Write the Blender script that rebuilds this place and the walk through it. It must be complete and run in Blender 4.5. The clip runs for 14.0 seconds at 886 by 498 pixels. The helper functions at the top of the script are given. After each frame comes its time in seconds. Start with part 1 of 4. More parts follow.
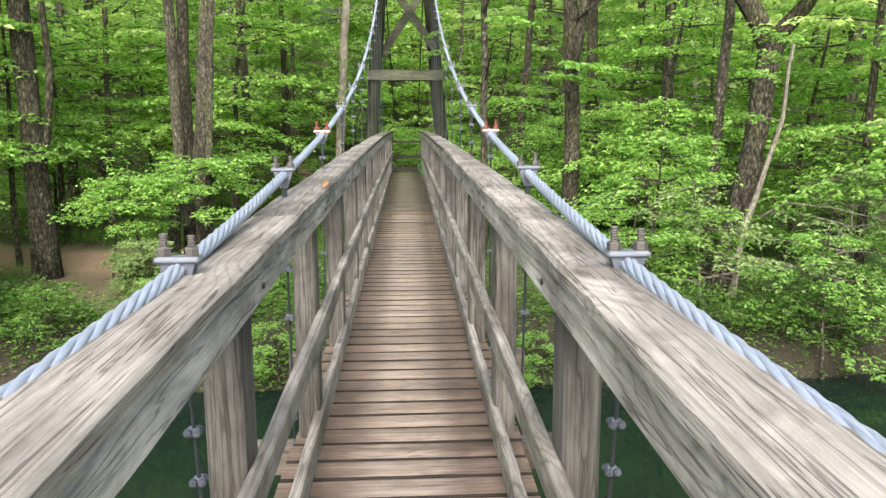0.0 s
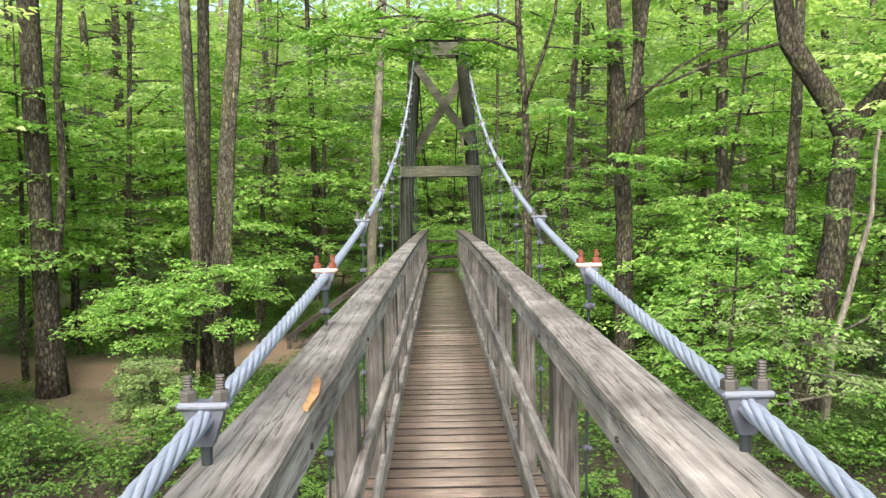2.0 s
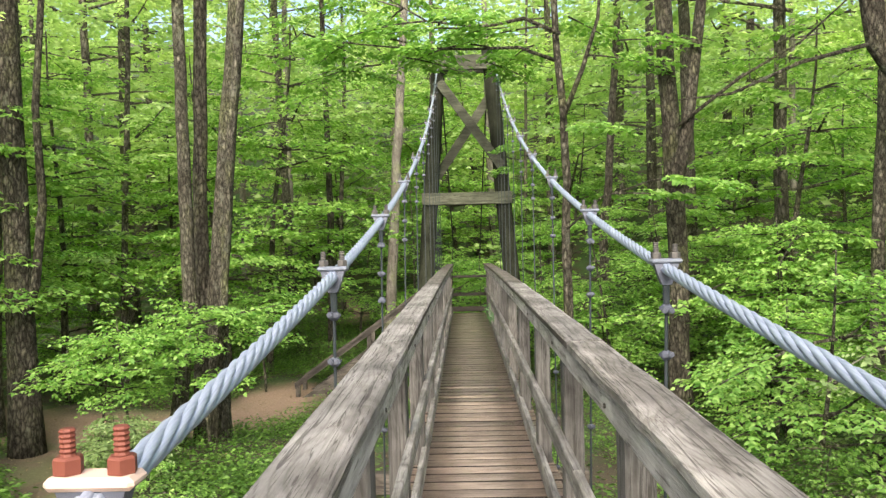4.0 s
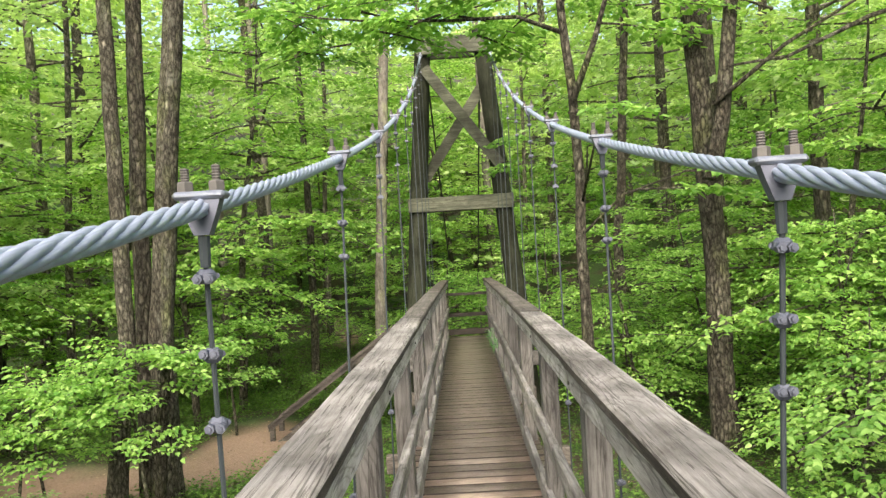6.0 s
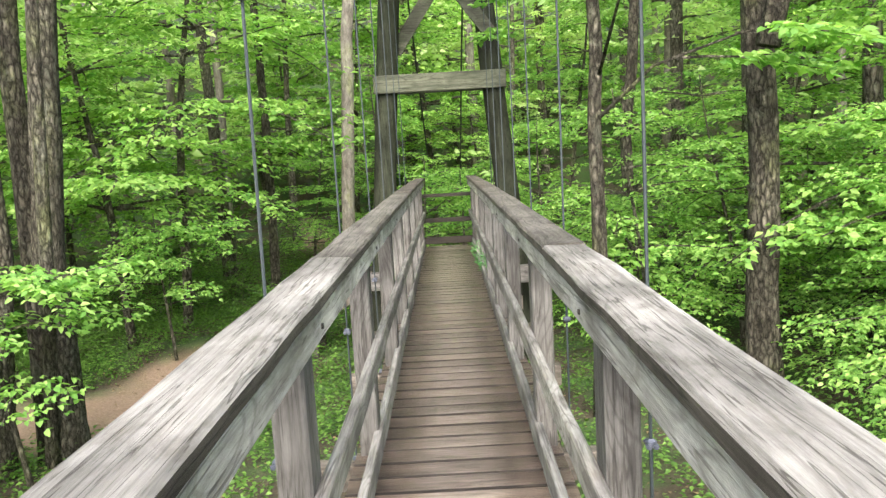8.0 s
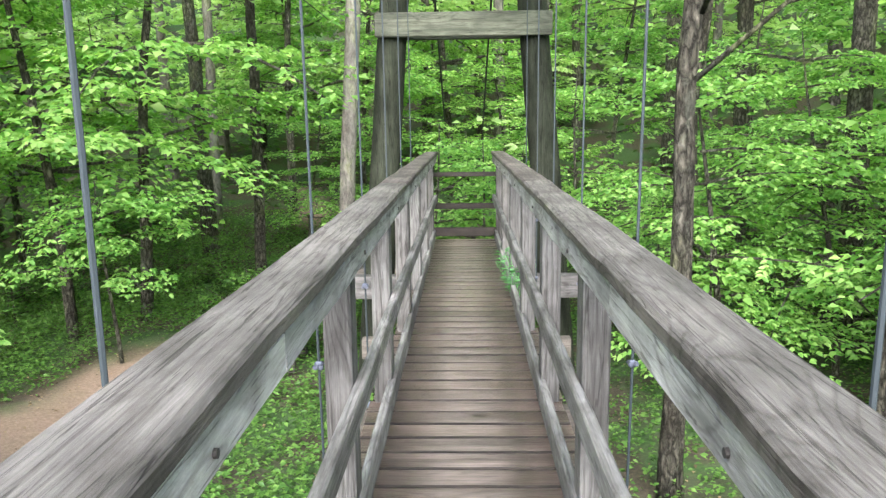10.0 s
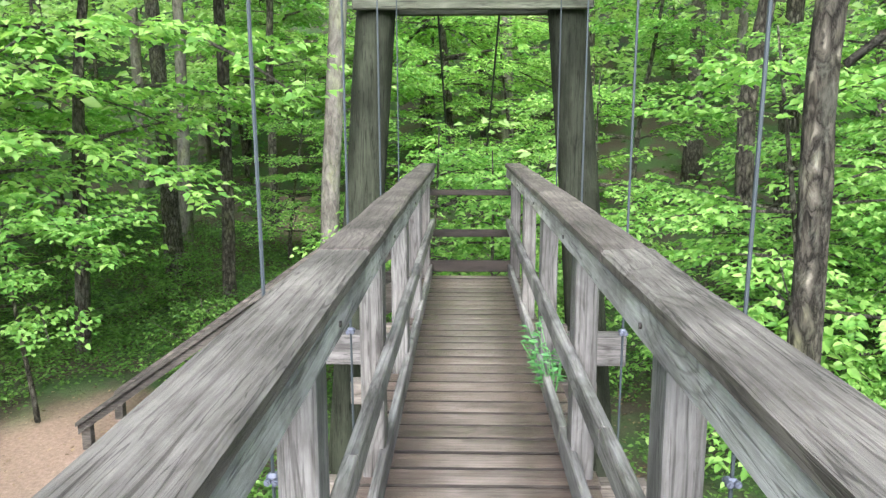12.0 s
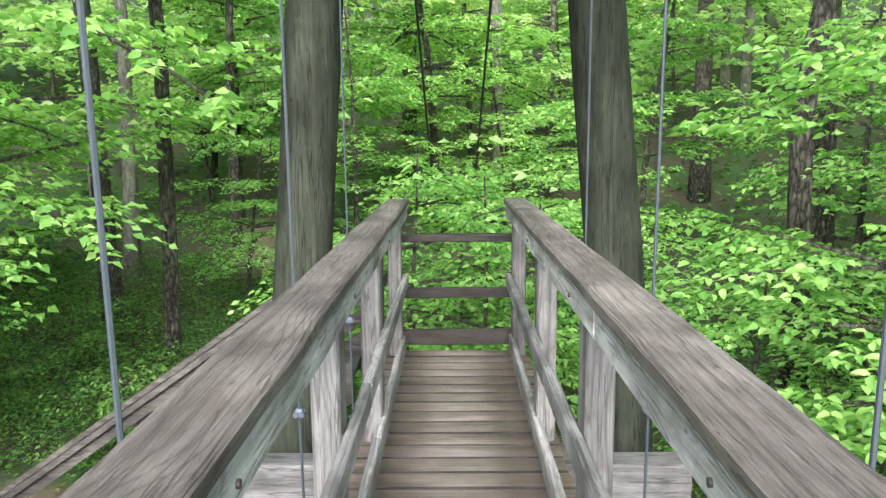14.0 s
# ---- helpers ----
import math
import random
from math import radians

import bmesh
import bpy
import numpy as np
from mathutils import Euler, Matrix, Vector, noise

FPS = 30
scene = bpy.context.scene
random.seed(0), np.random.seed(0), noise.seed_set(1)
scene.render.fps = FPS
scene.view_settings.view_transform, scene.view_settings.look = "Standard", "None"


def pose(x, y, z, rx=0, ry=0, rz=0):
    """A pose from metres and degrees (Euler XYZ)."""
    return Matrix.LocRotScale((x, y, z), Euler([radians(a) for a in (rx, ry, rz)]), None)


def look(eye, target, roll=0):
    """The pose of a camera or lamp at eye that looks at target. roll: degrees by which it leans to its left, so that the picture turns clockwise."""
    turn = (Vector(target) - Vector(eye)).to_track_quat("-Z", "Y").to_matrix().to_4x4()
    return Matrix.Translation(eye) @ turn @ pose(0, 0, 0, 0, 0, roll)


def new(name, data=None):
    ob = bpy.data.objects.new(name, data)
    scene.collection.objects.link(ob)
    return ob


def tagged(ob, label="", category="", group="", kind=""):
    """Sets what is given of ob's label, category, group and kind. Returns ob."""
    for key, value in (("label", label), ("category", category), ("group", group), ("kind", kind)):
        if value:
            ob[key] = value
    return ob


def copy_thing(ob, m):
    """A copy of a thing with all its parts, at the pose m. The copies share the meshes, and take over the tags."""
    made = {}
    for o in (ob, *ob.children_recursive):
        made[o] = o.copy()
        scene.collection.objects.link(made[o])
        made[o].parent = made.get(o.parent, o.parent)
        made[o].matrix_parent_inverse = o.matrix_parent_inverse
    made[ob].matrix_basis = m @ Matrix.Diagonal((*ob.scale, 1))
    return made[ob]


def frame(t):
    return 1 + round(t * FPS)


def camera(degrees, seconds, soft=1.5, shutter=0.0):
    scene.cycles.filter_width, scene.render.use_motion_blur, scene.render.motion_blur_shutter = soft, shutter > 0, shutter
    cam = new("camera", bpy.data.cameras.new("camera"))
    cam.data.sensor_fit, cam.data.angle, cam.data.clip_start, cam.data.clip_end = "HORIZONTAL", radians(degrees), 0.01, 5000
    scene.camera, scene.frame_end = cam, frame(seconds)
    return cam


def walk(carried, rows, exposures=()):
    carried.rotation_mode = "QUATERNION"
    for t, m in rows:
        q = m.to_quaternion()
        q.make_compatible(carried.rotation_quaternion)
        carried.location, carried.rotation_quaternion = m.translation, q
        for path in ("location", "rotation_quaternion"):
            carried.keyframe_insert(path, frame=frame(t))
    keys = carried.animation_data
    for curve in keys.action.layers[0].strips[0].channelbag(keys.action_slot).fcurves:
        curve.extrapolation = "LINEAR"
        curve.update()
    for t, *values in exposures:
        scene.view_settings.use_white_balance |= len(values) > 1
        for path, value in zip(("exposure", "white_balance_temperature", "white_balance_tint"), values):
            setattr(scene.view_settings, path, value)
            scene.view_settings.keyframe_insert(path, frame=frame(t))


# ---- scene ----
cam = camera(58.7, 14.0, 1.4)
PATH = [
    (0, (0.012, -0.995, 1.626), (0.1, 0.972, 1.274), -0.3),
    (0.5, (-0.027, -0.671, 1.65), (-0.016, 1.301, 1.32), -0.7),
    (1, (-0.047, -0.286, 1.684), (-0.056, 1.7, 1.451), -1.0),
    (1.5, (-0.029, 0.137, 1.729), (-0.03, 2.131, 1.577), -1.7),
    (2, (-0.042, 0.591, 1.735), (-0.036, 2.587, 1.614), -1.2),
    (2.5, (-0.03, 1.049, 1.734), (-0.029, 3.047, 1.635), -1.6),
    (3, (-0.073, 1.54, 1.735), (-0.115, 3.538, 1.656), -1.2),
    (3.2, (-0.079, 1.731, 1.752), (-0.134, 3.729, 1.679), -0.8),
    (5.3, (-0.079, 4.001, 1.707), (-0.122, 6.001, 1.7), -3.0),
    (5.5, (-0.076, 4.237, 1.722), (-0.114, 6.237, 1.714), -3.0),
    (6, (-0.031, 4.845, 1.716), (-0.079, 6.844, 1.705), -3.4),
    (6.3, (-0.005, 5.215, 1.695), (-0.057, 7.214, 1.668), -3.2),
    (6.5, (-0.028, 5.49, 1.686), (-0.069, 7.489, 1.642), -3.1),
    (6.9, (-0.007, 5.998, 1.655), (-0.018, 7.995, 1.535), -3.5),
    (7, (0.006, 6.129, 1.651), (-0.007, 8.125, 1.523), -3.3),
    (7.5, (0.003, 6.742, 1.62), (-0.012, 8.73, 1.403), -3.5),
    (8, (0.008, 7.339, 1.62), (-0.009, 9.32, 1.346), -3.3),
    (8.2, (0.002, 7.584, 1.638), (-0.026, 9.564, 1.358), -3.6),
    (10.3, (-0.005, 10.336, 1.58), (-0.062, 12.303, 1.221), -0.6),
    (10.5, (-0.01, 10.565, 1.586), (-0.063, 12.534, 1.237), -1.3),
    (11, (-0.035, 11.084, 1.58), (-0.08, 13.05, 1.216), -0.8),
    (11.5, (-0.01, 11.643, 1.569), (-0.044, 13.609, 1.204), -0.8),
    (12, (-0.055, 12.105, 1.565), (-0.109, 14.072, 1.211), -0.1),
    (12.5, (-0.036, 12.576, 1.57), (-0.095, 14.543, 1.212), 0.9),
    (13, (-0.043, 13.127, 1.566), (-0.099, 15.092, 1.196), -0.4),
    (13.5, (-0.041, 13.587, 1.564), (-0.022, 15.548, 1.169), 1.1),
    (14, (-0.026, 14.088, 1.565), (-0.051, 16.062, 1.247), -0.5),
]
walk(cam, [(t, look(eye, target, roll)) for t, eye, target, roll in PATH],
     [(0.0, 1.38, 6900, 11), (3.0, 1.28, 7050, 11), (6.0, 1.36, 7250, 12), (7.5, 1.69, 6850, 11), (11.0, 2.04, 5900, 13), (14.0, 2.12, 5900, 13)])

# ---- light ----
world = bpy.data.worlds.new("world")
scene.world = world
world.use_nodes = True
wn = world.node_tree
sky = wn.nodes.new("ShaderNodeTexSky")
sky.sky_type, sky.sun_disc = "NISHITA", False
sky.sun_elevation, sky.sun_rotation = radians(35), radians(184)
sky.dust_density, sky.air_density = 3.0, 1.0
back = wn.nodes["Background"]
back.inputs["Strength"].default_value = 0.15
wn.links.new(sky.outputs[0], back.inputs["Color"])
sun = new("sun", bpy.data.lights.new("sun", "SUN"))
sun.data.energy, sun.data.angle, sun.data.color = 4.1, radians(55), (1.0, 0.96, 0.9)
sun.matrix_world = look((-1.2, -14, 12.6), (0, 4, 0))


# ---- materials ----
def mat(name, rough=0.8, metal=0.0):
    m = bpy.data.materials.new(name)
    m.use_nodes = True
    b = m.node_tree.nodes["Principled BSDF"]
    b.inputs["Roughness"].default_value, b.inputs["Metallic"].default_value = rough, metal
    return m, m.node_tree, b


def node(nt, kind, **values):
    n = nt.nodes.new(kind)
    for k, v in values.items():
        n.inputs[k].default_value = v
    return n


def ramp(nt, source, stops):
    r = nt.nodes.new("ShaderNodeValToRGB")
    e = r.color_ramp.elements
    while len(e) < len(stops):
        e.new(0.5)
    for s, (p, c) in zip(e, stops):
        s.position, s.color = p, (*c, 1)
    nt.links.new(source, r.inputs["Fac"])
    return r.outputs["Color"]


def mixed(nt, a, b, fac, mode="MIX"):
    m = nt.nodes.new("ShaderNodeMix")
    m.data_type, m.blend_type = "RGBA", mode
    for sock, v in ((m.inputs[0], fac), (m.inputs[6], a), (m.inputs[7], b)):
        if isinstance(v, bpy.types.NodeSocket):
            nt.links.new(v, sock)
        elif isinstance(v, tuple):
            sock.default_value = (*v, 1)
        else:
            sock.default_value = v
    return m.outputs[2]


def bumped(nt, b, height, strength, distance):
    n = node(nt, "ShaderNodeBump", Strength=strength, Distance=distance)
    nt.links.new(height, n.inputs["Height"])
    nt.links.new(n.outputs[0], b.inputs["Normal"])


def coords(nt, stretch, jump=7.0):
    """Object coordinates stretched along the grain, moved by the piece's own random number."""
    tc, info = nt.nodes.new("ShaderNodeTexCoord"), nt.nodes.new("ShaderNodeObjectInfo")
    add = nt.nodes.new("ShaderNodeVectorMath")
    add.operation = "MULTIPLY_ADD"
    comb = nt.nodes.new("ShaderNodeCombineXYZ")
    for i in range(3):
        nt.links.new(info.outputs["Random"], comb.inputs[i])
    nt.links.new(comb.outputs[0], add.inputs[0])
    add.inputs[1].default_value = (jump, jump * 1.7, jump * 2.3)
    nt.links.new(tc.outputs["Object"], add.inputs[2])
    mp = nt.nodes.new("ShaderNodeMapping")
    mp.inputs["Scale"].default_value = stretch
    nt.links.new(add.outputs[0], mp.inputs["Vector"])
    return mp.outputs[0], tc, info


def wood(name, axis, dark, mid, light, rough=0.82, crack=0.6, worn=None, gloss=0.3, knots=3.2, ring=0.5, grain=1.0):
    """Weathered timber: fine grain along one axis, broad stains, dark checks, and a tint of its own for each board."""
    m, nt, b = mat(name, rough)
    b.inputs["Specular IOR Level"].default_value = gloss
    s = [1.0, 1.0, 1.0]
    s[axis] = 0.05 / grain
    v, tc, info = coords(nt, s)
    fine = node(nt, "ShaderNodeTexNoise", Scale=130.0 * grain, Detail=7.0, Roughness=0.7, Distortion=0.5)
    broad = node(nt, "ShaderNodeTexNoise", Scale=9.0, Detail=3.0, Distortion=1.2)
    stain = node(nt, "ShaderNodeTexNoise", Scale=2.6, Detail=4.0)
    check = node(nt, "ShaderNodeTexNoise", Scale=60.0 * grain, Detail=3.0, Distortion=1.5)
    split = node(nt, "ShaderNodeTexNoise", Scale=24.0 * grain, Detail=2.0, Distortion=0.6)
    blotch = node(nt, "ShaderNodeTexNoise", Scale=13.0, Detail=5.0, Roughness=0.65, Distortion=0.8)
    nt.links.new(coords(nt, [1.0 if q != axis else 0.35 for q in range(3)])[0], blotch.inputs["Vector"])
    for n in (fine, broad, check, split):
        nt.links.new(v, n.inputs["Vector"])
    nt.links.new(tc.outputs["Object"], stain.inputs["Vector"])
    col = ramp(nt, fine.outputs["Fac"], [(0.26, dark), (0.5, mid), (0.74, light)])
    col = mixed(nt, col, ramp(nt, broad.outputs["Fac"], [(0.35, dark), (0.65, light)]), 0.4)
    col = mixed(nt, col, ramp(nt, stain.outputs["Fac"], [(0.35, (0.5, 0.48, 0.465)), (0.5, (0.92, 0.9, 0.885)), (0.64, (1.2, 1.17, 1.15))]), 0.85, "MULTIPLY")
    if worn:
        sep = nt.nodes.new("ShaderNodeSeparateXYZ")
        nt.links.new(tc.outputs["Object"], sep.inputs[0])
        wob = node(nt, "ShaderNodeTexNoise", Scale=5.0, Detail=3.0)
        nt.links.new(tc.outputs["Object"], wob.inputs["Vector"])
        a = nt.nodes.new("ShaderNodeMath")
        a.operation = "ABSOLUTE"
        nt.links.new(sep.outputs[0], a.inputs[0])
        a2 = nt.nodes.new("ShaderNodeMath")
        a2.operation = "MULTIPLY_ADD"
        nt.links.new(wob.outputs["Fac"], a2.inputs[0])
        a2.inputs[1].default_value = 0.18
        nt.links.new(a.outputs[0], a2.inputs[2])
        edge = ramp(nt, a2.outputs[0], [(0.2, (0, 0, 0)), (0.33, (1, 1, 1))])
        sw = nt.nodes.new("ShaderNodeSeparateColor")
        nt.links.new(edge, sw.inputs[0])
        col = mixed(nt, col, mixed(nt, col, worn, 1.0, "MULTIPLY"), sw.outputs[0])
    col = mixed(nt, col, ramp(nt, blotch.outputs["Fac"], [(0.36, (0.6, 0.58, 0.56)), (0.5, (0.97, 0.97, 0.97)), (0.64, (1.22, 1.22, 1.22))]), 0.7, "MULTIPLY")
    cr = ramp(nt, check.outputs["Fac"], [(0.35, (0.2, 0.18, 0.16)), (0.41, (1, 1, 1))])
    lines = ramp(nt, split.outputs["Fac"], [(0.585, (1, 1, 1)), (0.595, (0.1, 0.09, 0.08)), (0.61, (0.1, 0.09, 0.08)), (0.62, (1, 1, 1))])
    cr = mixed(nt, cr, lines, 0.85, "MULTIPLY")
    col = mixed(nt, col, cr, crack, "MULTIPLY")
    wave = node(nt, "ShaderNodeTexWave", Scale=11.0, Distortion=7.0, Detail=4.0)
    wave.inputs["Detail Scale"].default_value = 1.6
    wave.bands_direction = "Y" if axis == 0 else "X"
    nt.links.new(v, wave.inputs["Vector"])
    knot = node(nt, "ShaderNodeTexVoronoi", Scale=knots)
    nt.links.new(coords(nt, [1.0 if q != axis else 0.4 for q in range(3)])[0], knot.inputs["Vector"])
    pull = nt.nodes.new("ShaderNodeMapRange")
    pull.interpolation_type = "SMOOTHSTEP"
    for key, val in (("From Min", 0.0), ("From Max", 0.42), ("To Min", 26.0), ("To Max", 0.0)):
        pull.inputs[key].default_value = val
    nt.links.new(knot.outputs["Distance"], pull.inputs["Value"])
    nt.links.new(pull.outputs[0], wave.inputs["Phase Offset"])
    core = ramp(nt, knot.outputs["Distance"], [(0.03, (0.22, 0.18, 0.15)), (0.075, (0.8, 0.78, 0.76)), (0.14, (1, 1, 1))])
    col = mixed(nt, col, core, 0.8, "MULTIPLY")
    rings = ramp(nt, wave.outputs["Fac"], [(0.0, (0.42, 0.4, 0.38)), (0.22, (0.95, 0.95, 0.95)), (1.0, (1.08, 1.08, 1.08))])
    col = mixed(nt, col, rings, ring, "MULTIPLY")
    tint = ramp(nt, info.outputs["Random"], [(0.0, (0.8, 0.79, 0.78)), (0.5, (0.98, 0.97, 0.95)), (1.0, (1.12, 1.09, 1.05))])
    col = mixed(nt, col, tint, 1.0, "MULTIPLY")
    nt.links.new(col, b.inputs["Base Color"])
    h = mixed(nt, mixed(nt, fine.outputs["Color"], cr, 0.5, "MULTIPLY"), rings, 0.5, "MULTIPLY")
    bumped(nt, b, h, 0.8, 0.008)
    return m


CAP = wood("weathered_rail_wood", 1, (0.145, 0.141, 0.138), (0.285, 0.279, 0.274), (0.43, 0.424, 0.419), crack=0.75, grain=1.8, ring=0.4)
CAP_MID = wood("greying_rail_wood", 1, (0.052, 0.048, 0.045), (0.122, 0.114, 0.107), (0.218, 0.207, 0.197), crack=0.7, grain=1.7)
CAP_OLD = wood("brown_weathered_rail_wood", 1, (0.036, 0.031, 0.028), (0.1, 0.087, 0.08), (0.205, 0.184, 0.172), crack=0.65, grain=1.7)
# darker brown tone for the vertical side faces of the rail caps
CAP_EDGE = wood("dark_rail_edge_wood", 1, (0.035, 0.03, 0.026), (0.085, 0.075, 0.067), (0.16, 0.146, 0.134))
# weathered wood, lightened: skylight on the inner faces put into the colour
SIDE = wood("weathered_skylit_board_wood", 1, (0.2, 0.197, 0.194), (0.42, 0.416, 0.41), (0.6, 0.597, 0.595), crack=0.6)
POST = wood("post_wood", 2, (0.055, 0.054, 0.053), (0.12, 0.119, 0.117), (0.2, 0.2, 0.198))
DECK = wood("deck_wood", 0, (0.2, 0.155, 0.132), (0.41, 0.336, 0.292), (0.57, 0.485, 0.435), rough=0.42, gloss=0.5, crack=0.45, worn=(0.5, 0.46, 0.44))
# dimmed copies for the far half, offset for raised exposure put into their colour
SIDE_DIM = wood("dimmed_board_wood", 1, (0.13, 0.13, 0.13), (0.28, 0.28, 0.281), (0.43, 0.432, 0.436), crack=0.6)
RAILW_DIM = wood("dimmed_shaded_rail_wood", 1, (0.08, 0.079, 0.078), (0.175, 0.174, 0.172), (0.29, 0.289, 0.288), crack=0.5)
# damp glossy planks, also dimmed in colour against the raised exposure
DECK_DIM = wood("damp_dimmed_deck_wood", 0, (0.105, 0.084, 0.076), (0.215, 0.176, 0.16), (0.32, 0.274, 0.256), rough=0.33, gloss=0.5, crack=0.45, worn=(0.5, 0.46, 0.44))
# darker board wood, the shade on the low rails put into its colour
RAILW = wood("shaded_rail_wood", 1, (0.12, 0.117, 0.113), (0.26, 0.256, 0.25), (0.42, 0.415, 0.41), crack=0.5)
GREYBEAM = wood("tower_beam_wood", 0, (0.035, 0.035, 0.036), (0.08, 0.08, 0.082), (0.14, 0.14, 0.143))
BEAMW = wood("under_wood", 0, (0.055, 0.05, 0.044), (0.11, 0.1, 0.088), (0.18, 0.165, 0.15))
TOWER = wood("creosoted_pole_wood", 2, (0.01, 0.0125, 0.0085), (0.021, 0.0255, 0.0175), (0.043, 0.049, 0.036), gloss=0.12, crack=0.7, knots=1.4, ring=0.15)
TOWX = wood("tower_board_wood", 0, (0.034, 0.041, 0.03), (0.078, 0.088, 0.067), (0.138, 0.149, 0.118))
BARW = wood("dark_barrier_wood", 0, (0.009, 0.007, 0.006), (0.02, 0.016, 0.013), (0.045, 0.037, 0.032), rough=0.6)
STAIRW = wood("stair_wood", 0, (0.035, 0.033, 0.03), (0.075, 0.07, 0.064), (0.13, 0.122, 0.112))


def metal(name, col, rough, amount, rust=0.0):
    m, nt, b = mat(name, rough, amount)
    n = node(nt, "ShaderNodeTexNoise", Scale=60.0, Detail=4.0)
    c = ramp(nt, n.outputs["Fac"], [(0.3, tuple(x * 0.72 for x in col)), (0.65, col)])
    if rust:
        r = node(nt, "ShaderNodeTexNoise", Scale=25.0, Detail=5.0)
        sc = nt.nodes.new("ShaderNodeSeparateColor")
        nt.links.new(ramp(nt, r.outputs["Fac"], [(0.6 - rust, (0, 0, 0)), (0.72 - rust, (1, 1, 1))]), sc.inputs[0])
        c = mixed(nt, c, (0.2, 0.1, 0.055), sc.outputs[0])
    nt.links.new(c, b.inputs["Base Color"])
    bumped(nt, b, n.outputs["Fac"], 0.25, 0.002)
    return m


ROPE = metal("galvanised_wire_rope", (0.3, 0.35, 0.45), 0.5, 0.25)
ZINC = metal("galvanised_steel", (0.2, 0.225, 0.275), 0.45, 0.55)
CLIPM = metal("dull_cast_zinc", (0.1, 0.112, 0.15), 0.5, 0.35)
RUSTY = metal("weathered_bolt_steel", (0.1, 0.095, 0.09), 0.6, 0.4)
PRIMER = metal("red_primer_steel", (0.17, 0.045, 0.028), 0.65, 0.1)
PALE = metal("pale_pink_paint", (0.62, 0.45, 0.38), 0.6, 0.0)
DARKROPE = metal("dark_wire_rope", (0.03, 0.032, 0.034), 0.7, 0.2)
IRON = metal("dark_iron", (0.05, 0.045, 0.04), 0.7, 0.4)
STEEL = metal("bare_hanger_rope", (0.026, 0.036, 0.042), 0.75, 0.05)


def leafy(name, cols, glow=0.5):
    """Thin leaves: each its own green, light passing through."""
    m, nt, b = mat(name, 0.55)
    g = nt.nodes.new("ShaderNodeNewGeometry")
    c = ramp(nt, g.outputs["Random Per Island"], cols)
    info = nt.nodes.new("ShaderNodeObjectInfo")
    c = mixed(nt, c, ramp(nt, info.outputs["Random"], [(0, (0.8, 0.86, 0.8)), (1, (1.15, 1.1, 1.05))]), 1.0, "MULTIPLY")
    nt.links.new(c, b.inputs["Base Color"])
    t = nt.nodes.new("ShaderNodeBsdfTranslucent")
    nt.links.new(mixed(nt, c, (1.15, 1.2, 0.75), 1.0, "MULTIPLY"), t.inputs["Color"])
    mx = nt.nodes.new("ShaderNodeMixShader")
    mx.inputs[0].default_value = glow
    out = nt.nodes["Material Output"]
    nt.links.new(b.outputs[0], mx.inputs[1])
    nt.links.new(t.outputs[0], mx.inputs[2])
    nt.links.new(mx.outputs[0], out.inputs["Surface"])
    return m


LEAF = leafy("spring_leaf", [(0.0, (0.12, 0.28, 0.06)), (0.5, (0.22, 0.41, 0.1)), (1.0, (0.38, 0.57, 0.19))], 0.58)
# paler and bluer than LEAF: distance haze painted into the leaf colour
LEAF_FAR = leafy("hazed_far_leaf", [(0.0, (0.3, 0.46, 0.17)), (0.5, (0.42, 0.58, 0.25)), (1.0, (0.56, 0.7, 0.38))], 0.6)
LEAF_PALE = leafy("pale_spring_leaf", [(0.0, (0.12, 0.2, 0.07)), (0.5, (0.17, 0.26, 0.1)), (1.0, (0.26, 0.35, 0.16))], 0.4)
LEAF_LOW = leafy("ground_leaf", [(0.0, (0.045, 0.115, 0.02)), (0.6, (0.085, 0.18, 0.032)), (1.0, (0.14, 0.26, 0.055))], 0.4)
FALLEN = leafy("fallen_leaf", [(0.0, (0.07, 0.045, 0.026)), (0.6, (0.17, 0.11, 0.065)), (1.0, (0.3, 0.21, 0.13))], 0.15)
LEAF_FERN = leafy("fern_leaf", [(0.0, (0.08, 0.26, 0.08)), (1.0, (0.17, 0.38, 0.14))], 0.4)


